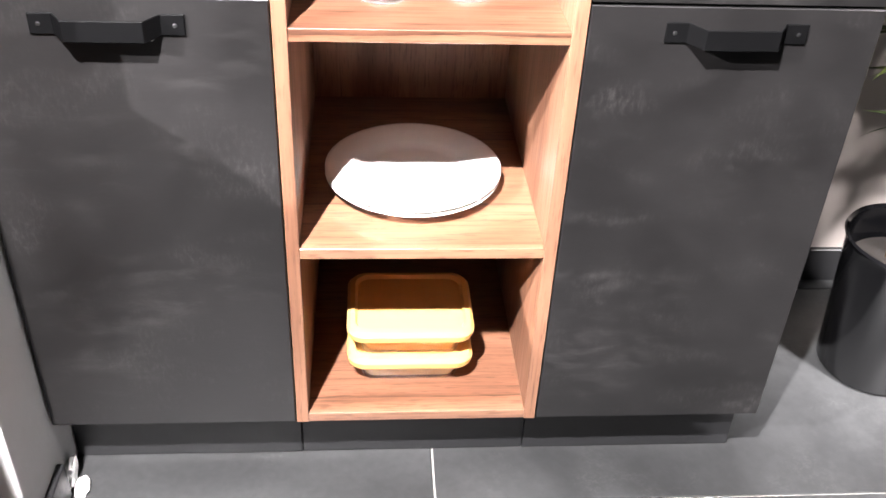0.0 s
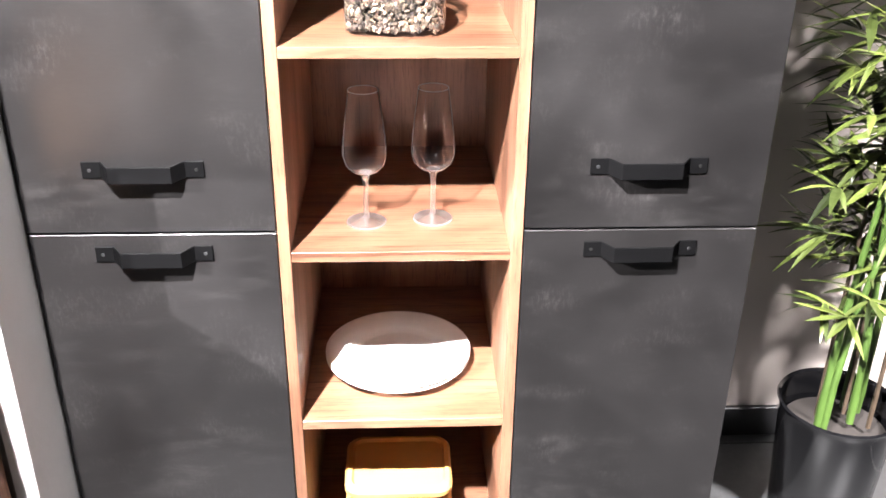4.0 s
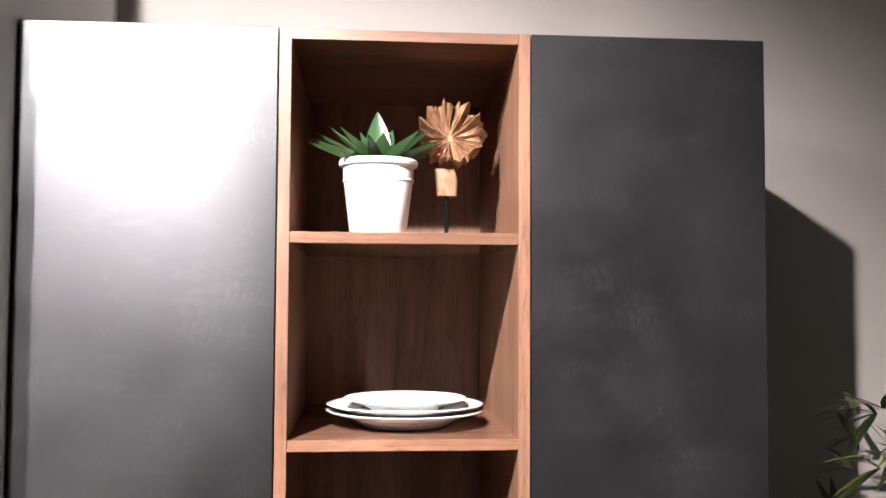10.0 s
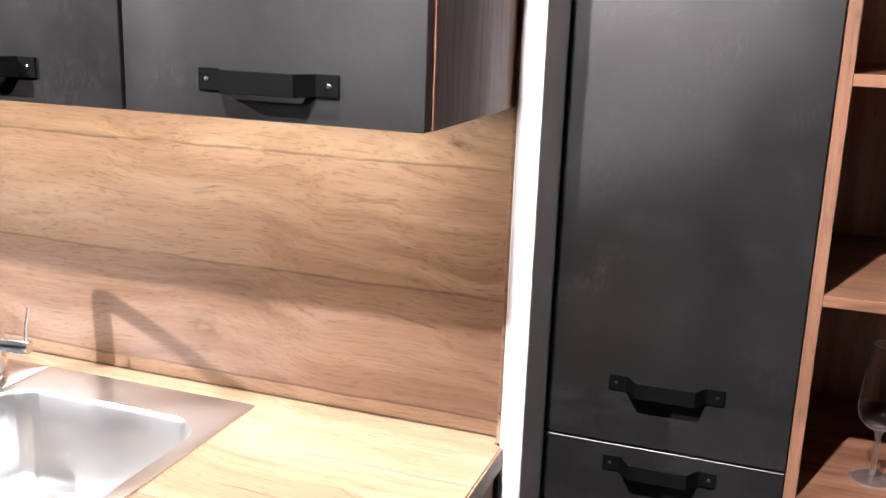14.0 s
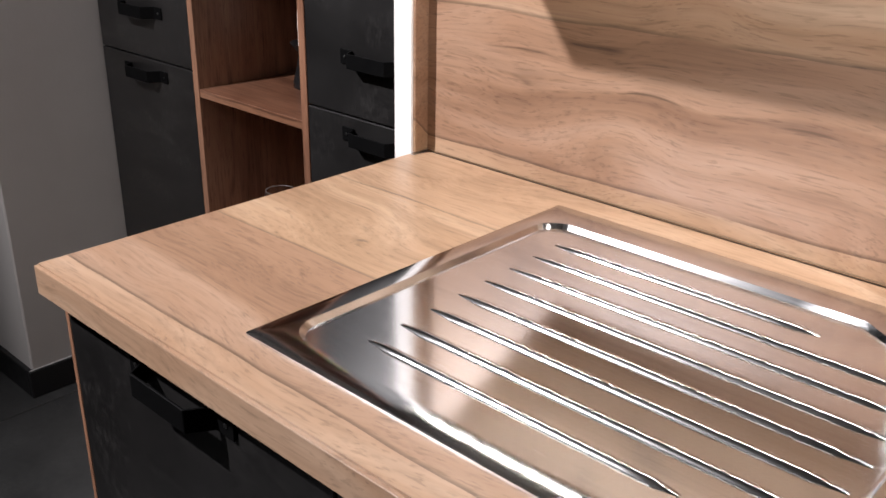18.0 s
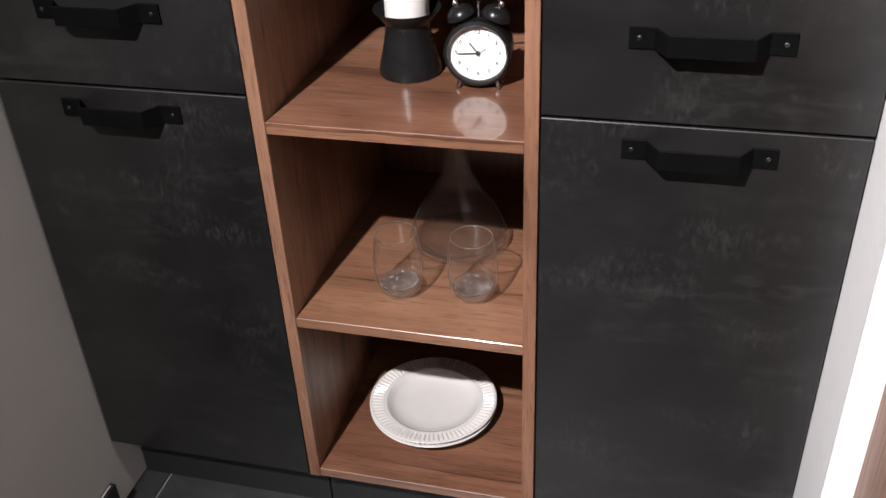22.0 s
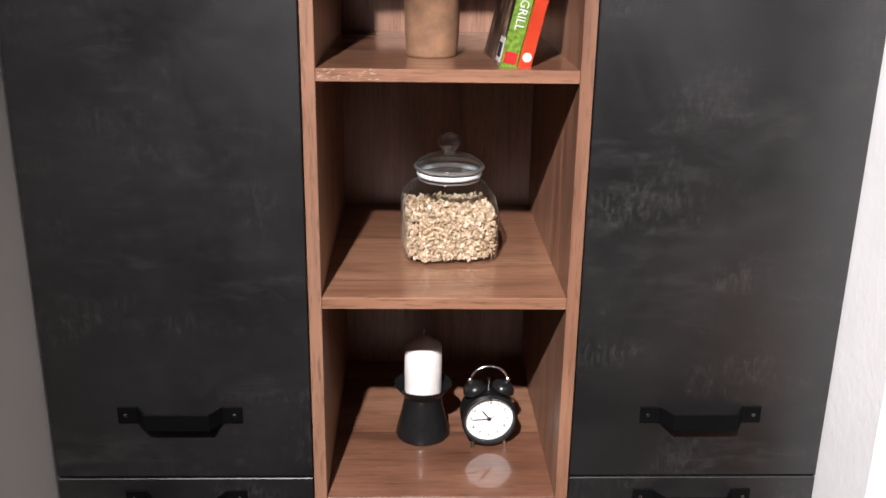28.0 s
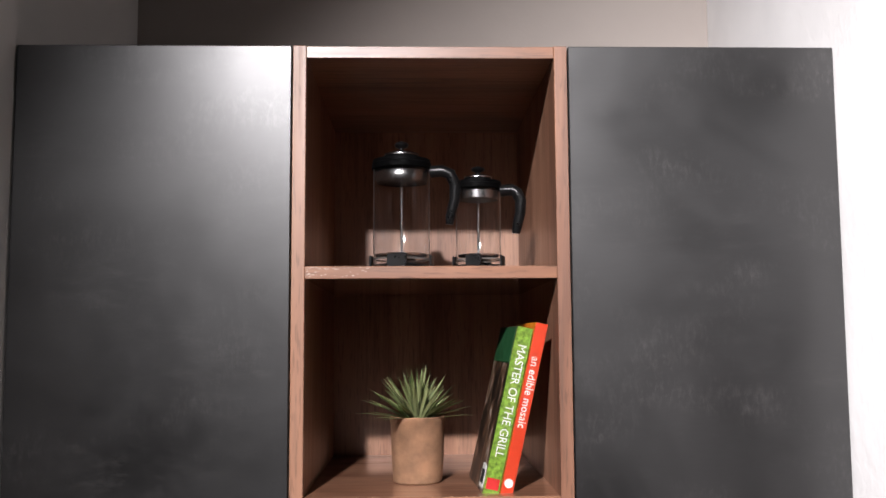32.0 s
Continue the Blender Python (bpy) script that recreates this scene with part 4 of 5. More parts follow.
def jar(x, y, z, half, fill, fill_mat, fill_name, size, flat, count, label, seed):
    th = thing("storage_jar", x, y, z + 0.0008, label, "jar", "glass jars with lids", 6 if x < -1 else -3)
    th.scale.z = 0.95
    out = [(half * 0.9, 0.0, 5), (half * 0.98, 0.006, 5), (half, 0.02, 5), (half, 0.085, 5), (half * 0.96, 0.104, 4), (half * 0.82, 0.12, 3), (half * 0.68, 0.129, 2.2), (half * 0.655, 0.134, 2), (half * 0.655, 0.146, 2)]
    part("jar_body", vessel([(r, h) for r, h, p in out], 56, [p for r, h, p in out]), GLASS, th, "square clear glass body", 50)
    rim(th, half * 0.655, 0.1335, 0.0016, "neck_ring")
    bits(fill_mat, th, fill_name, half - 0.0035, 0.008, fill, count, size, flat, seed)
    lid = part("lid", lathe([(half * 0.6, 0.138), (half * 0.62, 0.148), (half * 0.71, 0.149), (half * 0.735, 0.152), (half * 0.72, 0.157), (half * 0.66, 0.163), (half * 0.52, 0.17), (half * 0.32, 0.1755), (half * 0.13, 0.1775)], 48), LID_GLASS, th, "clear glass lid", 45)
    part("seal_ring", lathe([(half * 0.67, 0.1385), (half * 0.695, 0.1405), (half * 0.695, 0.144), (half * 0.67, 0.146)], 48, caps=(False, False)), thin_glass_seal, lid, "milky seal ring", 45)
    rim(lid, half * 0.715, 0.1535, 0.003, "lid_edge")
    part("knob", lathe([(half * 0.12, 0.174), (half * 0.11, 0.18), (half * 0.2, 0.186), (half * 0.25, 0.196), (half * 0.2, 0.206), (half * 0.08, 0.211)], 28), SOLID_GLASS, lid, "round glass knob", 60)


thin_glass_seal = plain("milky_seal", (0.62, 0.64, 0.64), 0.35, grain=0.02)
jar(-0.004, 0.132, ON[3], 0.079, 0.064, MIXED, "dried_mix", 0.0064, 0.5, 2100, "square glass jar half full of dark dried fruit mix", 5)
jar(LEFT_X + 0.012, 0.216, ON[3], 0.077, 0.081, OATS, "oat_flakes", 0.0046, 0.3, 3400, "square glass jar full of pale oat flakes", 9)


def succulent_pot(x, y, z):
    th = thing("potted_succulent", x, y, z, "dark green succulent in a white tapered pot", "potted plant")
    pot = part("pot", lathe([(0.046, 0.0), (0.048, 0.002), (0.0605, 0.108), (0.0605, 0.118), (0.0665, 0.121), (0.068, 0.127), (0.066, 0.131), (0.0615, 0.129), (0.058, 0.11), (0.056, 0.1)], 44), POT_WHITE, th, "white glazed pot", 40)
    part("band", lathe([(0.0594, 0.092), (0.0612, 0.094), (0.0612, 0.097), (0.0602, 0.099)], 44, caps=(False, False)), POT_WHITE, pot, "", 60)
    part("soil", lathe([(0.055, 0.112), (0.05, 0.117), (0.002, 0.12)], 28), SOIL, th, "dark soil")
    rnd = random.Random(3)
    specs = [(95, 0.105, 80, 0.044), (60, 0.085, 60, 0.036), (130, 0.08, 58, 0.034), (15, 0.112, 36, 0.03), (172, 0.12, 24, 0.03), (197, 0.13, 9, 0.028), (340, 0.115, 14, 0.028),
             (-80, 0.065, 55, 0.036), (-50, 0.1, 20, 0.03), (-130, 0.1, 22, 0.03), (-100, 0.1, 12, 0.028), (150, 0.115, 34, 0.03), (5, 0.125, 10, 0.026), (183, 0.125, 16, 0.028), (225, 0.11, 6, 0.026), (-20, 0.1, 28, 0.028)]
    for az, ln, el, w in specs:
        a, e = radians(az), radians(el)
        d = Vector((math.cos(a) * math.cos(e), math.sin(a) * math.cos(e), math.sin(e)))
        base = Vector((0.008 * math.cos(a), 0.008 * math.sin(a), 0.12))
        part("leaf", leaf(base, base + d * ln, w * (0.78 if el < 40 else 1.0), -0.02 * math.cos(e) if el < 40 else 0.0, 0.85 if el < 45 else 0.3, 7), SUCCULENT, th, "", 60)


succulent_pot(-0.0405, 0.13, ON[5])


def wood_flower(x, y, z):
    th = thing("wood_ornament", x, y, z, "carved root-wood flower ornament on a black rod", "ornament")
    part("foot", lathe([(0.03, 0.0), (0.03, 0.006), (0.028, 0.007)], 28), BLACK, th, "black round foot", 40)
    part("rod", tube([(0, 0, 0.006), (0, 0, 0.08)], 0.0038, 10), BLACK, th, "black rod", 60)
    part("block", loft([rounded(-0.016, 0.016, -0.014, 0.014, 0.004, 0.072, 3), rounded(-0.018, 0.018, -0.015, 0.015, 0.004, 0.1, 3), rounded(-0.02, 0.012, -0.013, 0.013, 0.004, 0.118, 3)]), ROOTWOOD, th, "pale wooden block", 30)
    rnd = random.Random(11)
    n, m = 180, 11
    rings = []
    for j in range(m):
        t = j / (m - 1)
        pts = []
        for i in range(n):
            a = 2 * math.pi * i / n
            lobe = 0.95 + 0.07 * math.cos(11 * a + 1.3 * math.sin(3 * a)) + 0.05 * math.sin(19 * a + 1) + 0.035 * math.cos(33 * a) + 0.1 * math.sin(a + 0.5)
            r = (0.004 + 0.052 * t) * (1 + (lobe - 1) * t)
            depth = -0.026 * t * t + 0.010 * t * math.cos(13 * a + 1.4 * math.sin(2 * a) + 0.8 * t) + 0.007 * t * math.cos(26 * a + 1.1) + 0.004 * t * math.sin(43 * a + 5 * t)
            pts.append((r * math.cos(a), 0.006 + depth - 0.01 * (1 - t), r * math.sin(a)))
        rings.append(pts)
    back = [[(p[0] * k, 0.03 + 0.01 * k + q, p[2] * k) for p in rings[-1]] for k, q in ((0.93, -0.02), (0.7, 0.0), (0.3, 0.008))]
    bm = loft(rings + back)
    bm.transform(Matrix.Translation((0.004, -0.002, 0.172)) @ Matrix.Rotation(radians(-14), 4, "X"))
    part("carved_head", bm, ROOTWOOD, th, "ruffled carved wooden head", 35)


wood_flower(0.077, 0.13, ON[5])


def tumbler(x, y, z):
    th = thing("tumbler", x, y, z + 0.0008, "clear rounded glass tumbler on an oak shelf", "glass", "pair of tumblers")
    part("base", lathe([(0.002, 0.006), (0.024, 0.006), (0.03, 0.0135), (0.0335, 0.022), (0.031, 0.0235), (0.027, 0.0165), (0.014, 0.0125), (0.002, 0.012)], 36), SOLID_GLASS, th, "thick glass base", 50)
    prof = [(0.027, 0.004), (0.034, 0.014), (0.0385, 0.03), (0.0402, 0.048), (0.0388, 0.075), (0.0335, 0.112)]
    part("wall", vessel(prof, 48), GLASS, th, "", 50)
    rim(th, 0.0328, 0.112, 0.0009)


tumbler(LEFT_X - 0.038, 0.1, ON[1])
tumbler(LEFT_X + 0.081, 0.11, ON[1])

th = thing("decanter", LEFT_X + 0.022, 0.26, ON[1] + 0.0008, "clear glass decanter with long neck and wide base", "decanter")
prof = [(0.07, 0.004), (0.083, 0.012), (0.084, 0.026), (0.07, 0.06), (0.045, 0.1), (0.026, 0.135), (0.019, 0.165), (0.018, 0.22), (0.022, 0.268)]
part("flask", vessel(prof, 56), GLASS, th, "", 50)
rim(th, 0.0212, 0.268, 0.001)
part("foot", lathe([(0.003, 0.009), (0.05, 0.008), (0.068, 0.0098), (0.077, 0.0155)], 48, caps=(False, False)), SOLID_GLASS, th, "thick glass foot", 50)

th = thing("candle_holder", LEFT_X - 0.028, 0.204, ON[2], "black waisted candle holder on an oak shelf", "candle holder")
part("stand", lathe([(0.046, 0.0), (0.0475, 0.004), (0.046, 0.014), (0.038, 0.045), (0.033, 0.072), (0.034, 0.078)], 40), DARK, th, "", 50)
part("dish", lathe([(0.034, 0.078), (0.04, 0.086), (0.05, 0.098), (0.0505, 0.1), (0.049, 0.1), (0.036, 0.087), (0.002, 0.085)], 40), DARK, th, "", 50)
th = thing("pillar_candle", LEFT_X - 0.028, 0.204, ON[2] + 0.0855, "white unlit pillar candle in the black holder", "candle")
part("wax", lathe([(0.032, 0.0), (0.0325, 0.002), (0.0325, 0.083), (0.031, 0.087), (0.015, 0.099), (0.003, 0.103)], 40), WAX, th, "", 40)
part("wick", tube([(0, 0, 0.102), (0.0006, 0, 0.109), (0.0018, 0, 0.116)], 0.0009, 8), PAPER, th, "white wick", 60)


def alarm_clock(x, y, z):
    th = thing("alarm_clock", x, y, z, "black twin-bell alarm clock with white dial", "clock", "", 4)
    cz, r = 0.053, 0.047
    turn = Matrix.Translation((0, 0, cz)) @ Matrix.Rotation(radians(90), 4, "X")
    c = lathe([(r - 0.006, -0.028), (r, -0.022), (r + 0.001, 0.012), (r + 0.001, 0.022), (r - 0.003, 0.026), (r - 0.0055, 0.023), (r - 0.0055, 0.014)], 48, caps=(True, False))
    c.transform(turn)
    part("case", c, DARK, th, "glossy black case", 40)
    c = lathe([(r - 0.0055, 0.0145), (0.001, 0.0145)], 48, caps=(False, True))
    c.transform(turn)
    dial = part("dial", c, PAPER, th, "white dial")
    for k in range(12):
        a = radians(90 - 30 * (k + 1))
        m = Matrix.Translation((0.031 * math.cos(a), -0.0152, cz + 0.031 * math.sin(a))) @ Matrix.Rotation(radians(90), 4, "X")
        writing("numeral", str(k + 1), 0.0085, m, INK, dial, 0.0001)
    for ang, ln, w in ((128, 0.019, 0.0022), (183, 0.029, 0.0016), (30, 0.014, 0.0005)):
        b = box(-0.004, ln, -0.0003, 0.0003, -w / 2, w / 2, 0)
        b.transform(Matrix.Translation((0, -0.0165, cz)) @ Matrix.Rotation(radians(-ang), 4, "Y"))
        part("pointer", b, INK, dial)
    h = lathe([(0.0028, 0.0145), (0.0028, 0.0185)], 14)
    h.transform(turn)
    part("hub", h, INK, dial)
    for s in (-1, 1):
        b = lathe([(0.0205, 0.0), (0.0205, 0.003), (0.018, 0.010), (0.011, 0.0155), (0.003, 0.017)], 28)
        b.transform(Matrix.Translation((s * 0.024, 0, cz + 0.0475)) @ Matrix.Rotation(radians(22 * s), 4, "Y"))
        bell = part("bell", b, DARK, th, "black bell", 45)
        k = lathe([(0.004, 0.0), (0.0045, 0.005), (0.002, 0.008)], 12)
        k.transform(Matrix.Translation((s * 0.031, 0, cz + 0.063)) @ Matrix.Rotation(radians(22 * s), 4, "Y"))
        part("bell_nut", k, CHROME, bell, "chrome nut", 45)
        part("foot", tube([(s * 0.026, -0.016, cz - 0.039), (s * 0.03, -0.02, 0.001)], [0.003, 0.0026], 10), CHROME, th, "chrome foot", 60)
        part("foot", tube([(s * 0.026, 0.016, cz - 0.039), (s * 0.03, 0.02, 0.001)], [0.003, 0.0026], 10), CHROME, th, "chrome foot", 60)
    arc = [(0.031 * math.cos(radians(a)), 0, cz + 0.06 + 0.032 * math.sin(radians(a)) ** 0.7) for a in range(4, 177, 12)]
    part("carry_handle", tube(arc, 0.0022, 10), CHROME, th, "chrome carrying handle", 60)
    part("hammer", tube([(0, 0, cz + 0.045), (0, 0, cz + 0.064), (0, 0, cz + 0.07)], [0.0016, 0.0016, 0.0035], 10), CHROME, th, "chrome hammer", 60)


alarm_clock(LEFT_X + 0.085, 0.175, ON[2])


def agave_pot(x, y, z):
    th = thing("potted_agave", x, y, z, "spiky pale green plant in a clay pot", "potted plant")
    part("pot", lathe([(0.036, 0.0), (0.038, 0.002), (0.0405, 0.04), (0.0422, 0.092), (0.0435, 0.094), (0.0437, 0.1), (0.0405, 0.101), (0.039, 0.085)], 40), CLAY, th, "rough terracotta pot", 40)
    part("soil", lathe([(0.0392, 0.086), (0.03, 0.092), (0.002, 0.094)], 24), SOIL, th, "dark soil")
    rnd = random.Random(8)
    items = []
    for i in range(120):
        az = rnd.uniform(0, 2 * math.pi)
        el = radians(rnd.choice((24, 36, 46, 55, 64, 72, 80)) + rnd.uniform(-9, 9))
        ln = rnd.uniform(0.066, 0.094)
        d = Vector((math.cos(az) * math.cos(el), math.sin(az) * math.cos(el), math.sin(el)))
        b = Vector((0.014 * math.cos(az) * math.cos(el), 0.014 * math.sin(az) * math.cos(el), 0.092))
        items.append((b, b + d * ln, rnd.uniform(0.006, 0.009), 0.012 * math.cos(el), 0.5, 4))
    part("foliage", blades(items), GRASS, th, "pointed pale green leaves", None, "stuff")


agave_pot(LEFT_X - 0.020, 0.15, ON[4])


def book(x, y, z, lean, thick, tall, deep, spine, side, label):
    """Origin at the lower spine corner; leans to the right; the spine faces the room."""
    th = thing("book", x, y, z, label, "book", "leaning cookbooks")
    th.matrix_basis = pose(x, y, z, 0, lean, 3)
    part("pages", box(0.002, thick - 0.002, 0.004, deep - 0.003, 0.003, tall - 0.003, 0), PAPER, th, "white page block")
    part("spine", box(0, thick, -0.0012, 0.0012, 0, tall, 0.0005), spine, th)
    part("front_cover", box(-0.0002, 0.0018, 0.0013, deep, 0, tall, 0.0004), side, th)
    part("back_cover", box(thick - 0.0018, thick + 0.0002, 0.0013, deep, 0, tall, 0.0004), spine, th)
    return th


b1 = book(LEFT_X + 0.0715, 0.03, ON[4], 12.9, 0.0235, 0.245, 0.17, BOOK_GREEN, BOOK_DARK, "thick green cookbook about grilling leaning on another")
spine_m = Matrix.Translation((0.0122, -0.0016, 0.137)) @ Matrix.Rotation(radians(90), 4, "X") @ Matrix.Rotation(radians(-90), 4, "Z")
writing("title", "MASTER OF THE GRILL", 0.0175, spine_m, PAPER, b1, 0.0003, 0.93)
part("badge", box(0.003, 0.0215, -0.0018, -0.0013, 0.008, 0.024, 0.0002), BADGE_RED, b1, "red publisher badge")
part("cover_band", box(-0.0012, -0.0004, 0.004, 0.165, 0.19, 0.243, 0), BOOK_FOREST, b1, "dark green title band")
part("cover_label", box(-0.0012, -0.0004, 0.004, 0.04, 0.006, 0.04, 0), PAPER, b1, "white bar-code label")
for k in range(9):
    part("bar", box(-0.0017, -0.0013, 0.008 + 0.003 * k, 0.0092 + 0.003 * k + 0.0006 * (k % 3), 0.012, 0.032, 0), INK, b1)
b2 = book(LEFT_X + 0.0975, 0.03, ON[4], 12.9, 0.018, 0.25, 0.17, BOOK_RED, BOOK_ORANGE, "thin red cookbook leaning against the shelf side")
spine_m = Matrix.Translation((0.0095, -0.0016, 0.148)) @ Matrix.Rotation(radians(90), 4, "X") @ Matrix.Rotation(radians(-90), 4, "Z")
writing("title", "an edible mosaic", 0.0165, spine_m, PAPER, b2, 0.0003, 0.95)
c = lathe([(0.0065, 0), (0.0065, 0.0005)], 20)
c.transform(Matrix.Translation((0.009, -0.0013, 0.016)) @ Matrix.Rotation(radians(90), 4, "X"))
part("badge", c, PAPER, b2, "white round badge")


def french_press(x, y, z, r, h, label, turn):
    th = thing("french_press", x, y, z, label, "coffee press", "pair of coffee presses", turn)
    part("base", lathe([(r + 0.001, 0.0), (r + 0.002, 0.004), (r + 0.002, 0.01), (r - 0.002, 0.013), (r - 0.004, 0.013), (r - 0.004, 0.004)], 40), DARK, th, "black plastic base", 40)
    for k in range(4):
        a = radians(90 * k)
        b = box(-0.34 * r, 0.34 * r, -0.002, 0.002, 0, 0.028, 0.001)
        b.transform(Matrix.Rotation(a, 4, "Z") @ Matrix.Translation((0, -(r + 0.0018), 0)))
        part("clip", b, DARK, th, "black clip")
    part("beaker", vessel([(r - 0.004, 0.012), (r - 0.001, 0.016), (r - 0.001, h * 0.5), (r - 0.001, h * 0.81)], 44), GLASS, th, "clear glass beaker", 40)
    rim(th, r - 0.0035, 0.022, 0.0016, "beaker_edge")
    part("collar", lathe([(r, h * 0.775), (r + 0.0016, h * 0.78), (r + 0.0016, h * 0.82), (r, h * 0.825)], 44, caps=(False, False)), BLACK, th, "black collar", 40)
    part("steel_band", lathe([(r - 0.005, h * 0.68), (r - 0.0042, h * 0.685), (r - 0.0042, h * 0.755), (r - 0.005, h * 0.76)], 44, caps=(False, False)), SATIN, th, "steel filter band", 40)
    lid = part("lid", lathe([(r - 0.002, h * 0.815), (r + 0.001, h * 0.825), (r, h * 0.85), (r * 0.62, h * 0.865), (r * 0.58, h * 0.9), (r * 0.3, h * 0.915)], 44), BLACK, th, "black domed lid", 40)
    part("lid_ring", lathe([(r * 0.59, h * 0.87), (r * 0.6, h * 0.875), (r * 0.6, h * 0.89), (r * 0.59, h * 0.895)], 40, caps=(False, False)), SATIN, lid, "steel ring", 40)
    part("knob", lathe([(0.004, h * 0.91), (0.004, h * 0.94), (0.0095, h * 0.95), (0.0115, h * 0.968), (0.0095, h * 0.985), (0.004, h * 0.995)], 24), DARK, lid, "black plunger knob", 45)
    part("rod", tube([(0, 0, 0.028), (0, 0, h * 0.9)], 0.0022, 10), CHROME, th, "steel plunger rod", 60)
    part("filter", lathe([(r - 0.005, 0.027), (r - 0.004, 0.030), (0.002, 0.032)], 40), CHROME, th, "steel filter disc", 40)
    k = r / 0.047
    pts = [(r, 0, h * 0.76), (r + 0.018, 0, h * 0.765), (r + 0.033 * k, 0, h * 0.74), (r + 0.041 * k, 0, h * 0.66), (r + 0.04 * k, 0, h * 0.55), (r + 0.033 * k, 0, h * 0.42), (r + 0.031 * k, 0, h * 0.36)]
    part("handle", tube(pts, [0.0095, 0.0098, 0.0095, 0.0092, 0.0085, 0.0078, 0.006], 14), DARK, th, "black curved handle", 60)


french_press(LEFT_X - 0.0445, 0.15, ON[5], 0.046, 0.213, "tall glass coffee press with black lid and handle", -8)
french_press(LEFT_X + 0.0785, 0.16, ON[5], 0.037, 0.174, "small glass coffee press with black lid and handle", -16)

# ---- bamboo in its pot ----


def bamboo(x, y):
    th = thing("potted_bamboo", x, y, 0.001, "leafy artificial bamboo in a tall black pot", "potted plant")
    part("pot", lathe([(0.1, 0.0), (0.107, 0.008), (0.124, 0.288), (0.129, 0.305), (0.132, 0.31), (0.129, 0.315), (0.123, 0.309), (0.117, 0.2)], 48), POT_BLACK, th, "glossy black tapered pot", 40)
    part("soil", lathe([(0.1165, 0.235), (0.11, 0.245), (0.002, 0.25)], 32), SOIL, th, "dark soil")
    rnd = random.Random(21)
    items = []
    for i in range(11):
        a = rnd.uniform(0, 2 * math.pi)
        q = rnd.uniform(0.02, 0.09)
        bx, by = q * math.cos(a), q * math.sin(a) * 0.7
        top = rnd.uniform(1.45, 1.97)
        lx, ly = rnd.uniform(-0.14, 0.16), rnd.uniform(-0.1, 0.08)
        pts, radii = [], []
        m = 15
        for k in range(m + 1):
            t = k / m
            pts.append((bx + lx * t * t, by + ly * t * t, 0.25 + (top - 0.25) * t))
            radii.append((0.0085 if i < 6 else 0.005) * (1 - 0.6 * t) * (1.18 if k % 2 else 1.0))
        part("cane", tube(pts, radii, 9), CANE if i < 7 else TWIG, th, "", 60)
        for k in range(4, m + 1):
            for c in range(3 if k > 7 else 1 + k % 2):
                p = Vector(pts[k])
                az = rnd.uniform(0, 2 * math.pi)
                reach = rnd.uniform(0.03, 0.17)
                hub = p + Vector((math.cos(az) * reach, math.sin(az) * reach * 0.8, rnd.uniform(0.0, 0.08)))
                items.append((p, hub, 0.003, 0.0, 0.2, 2))
                # tuft of long blades round the end of the twig
                for b in range(rnd.randint(6, 9)):
                    la = az + rnd.uniform(-1.9, 1.9)
                    el = rnd.uniform(-0.35, 0.95)
                    ln = rnd.uniform(0.08, 0.19)
                    d = Vector((math.cos(la) * math.cos(el), math.sin(la) * math.cos(el) * 0.85, math.sin(el)))
                    tip = hub + d * ln
                    if y + tip.y > WALL_Y - 0.03 or (x + tip.x < 0.66 and y + tip.y > -0.03):
                        continue
                    items.append((hub, tip, rnd.uniform(0.013, 0.024), rnd.uniform(0.0, 0.05), 0.2, 4))
    part("foliage", blades(items), GRASS, th, "pointed pale green leaves", None, "stuff")


agave_pot(LEFT_X - 0.020, 0.15, ON[4])


def book(x, y, z, lean, thick, tall, deep, spine, side, label):
    """Origin at the lower spine corner; leans to the right; the spine faces the room."""
    th = thing("book", x, y, z, label, "book", "leaning cookbooks")
    th.matrix_basis = pose(x, y, z, 0, lean, 3)
    part("pages", box(0.002, thick - 0.002, 0.004, deep - 0.003, 0.003, tall - 0.003, 0), PAPER, th, "white page block")
    part("spine", box(0, thick, -0.0012, 0.0012, 0, tall, 0.0005), spine, th)
    part("front_cover", box(-0.0002, 0.0018, 0.0013, deep, 0, tall, 0.0004), side, th)
    part("back_cover", box(thick - 0.0018, thick + 0.0002, 0.0013, deep, 0, tall, 0.0004), spine, th)
    return th


b1 = book(LEFT_X + 0.0715, 0.03, ON[4], 12.9, 0.0235, 0.245, 0.17, BOOK_GREEN, BOOK_DARK, "thick green cookbook about grilling leaning on another")
spine_m = Matrix.Translation((0.0122, -0.0016, 0.137)) @ Matrix.Rotation(radians(90), 4, "X") @ Matrix.Rotation(radians(-90), 4, "Z")
writing("title", "MASTER OF THE GRILL", 0.0175, spine_m, PAPER, b1, 0.0003, 0.93)
part("badge", box(0.003, 0.0215, -0.0018, -0.0013, 0.008, 0.024, 0.0002), BADGE_RED, b1, "red publisher badge")
part("cover_band", box(-0.0012, -0.0004, 0.004, 0.165, 0.19, 0.243, 0), BOOK_FOREST, b1, "dark green title band")
part("cover_label", box(-0.0012, -0.0004, 0.004, 0.04, 0.006, 0.04, 0), PAPER, b1, "white bar-code label")
for k in range(9):
    part("bar", box(-0.0017, -0.0013, 0.008 + 0.003 * k, 0.0092 + 0.003 * k + 0.0006 * (k % 3), 0.012, 0.032, 0), INK, b1)
b2 = book(LEFT_X + 0.0975, 0.03, ON[4], 12.9, 0.018, 0.25, 0.17, BOOK_RED, BOOK_ORANGE, "thin red cookbook leaning against the shelf side")
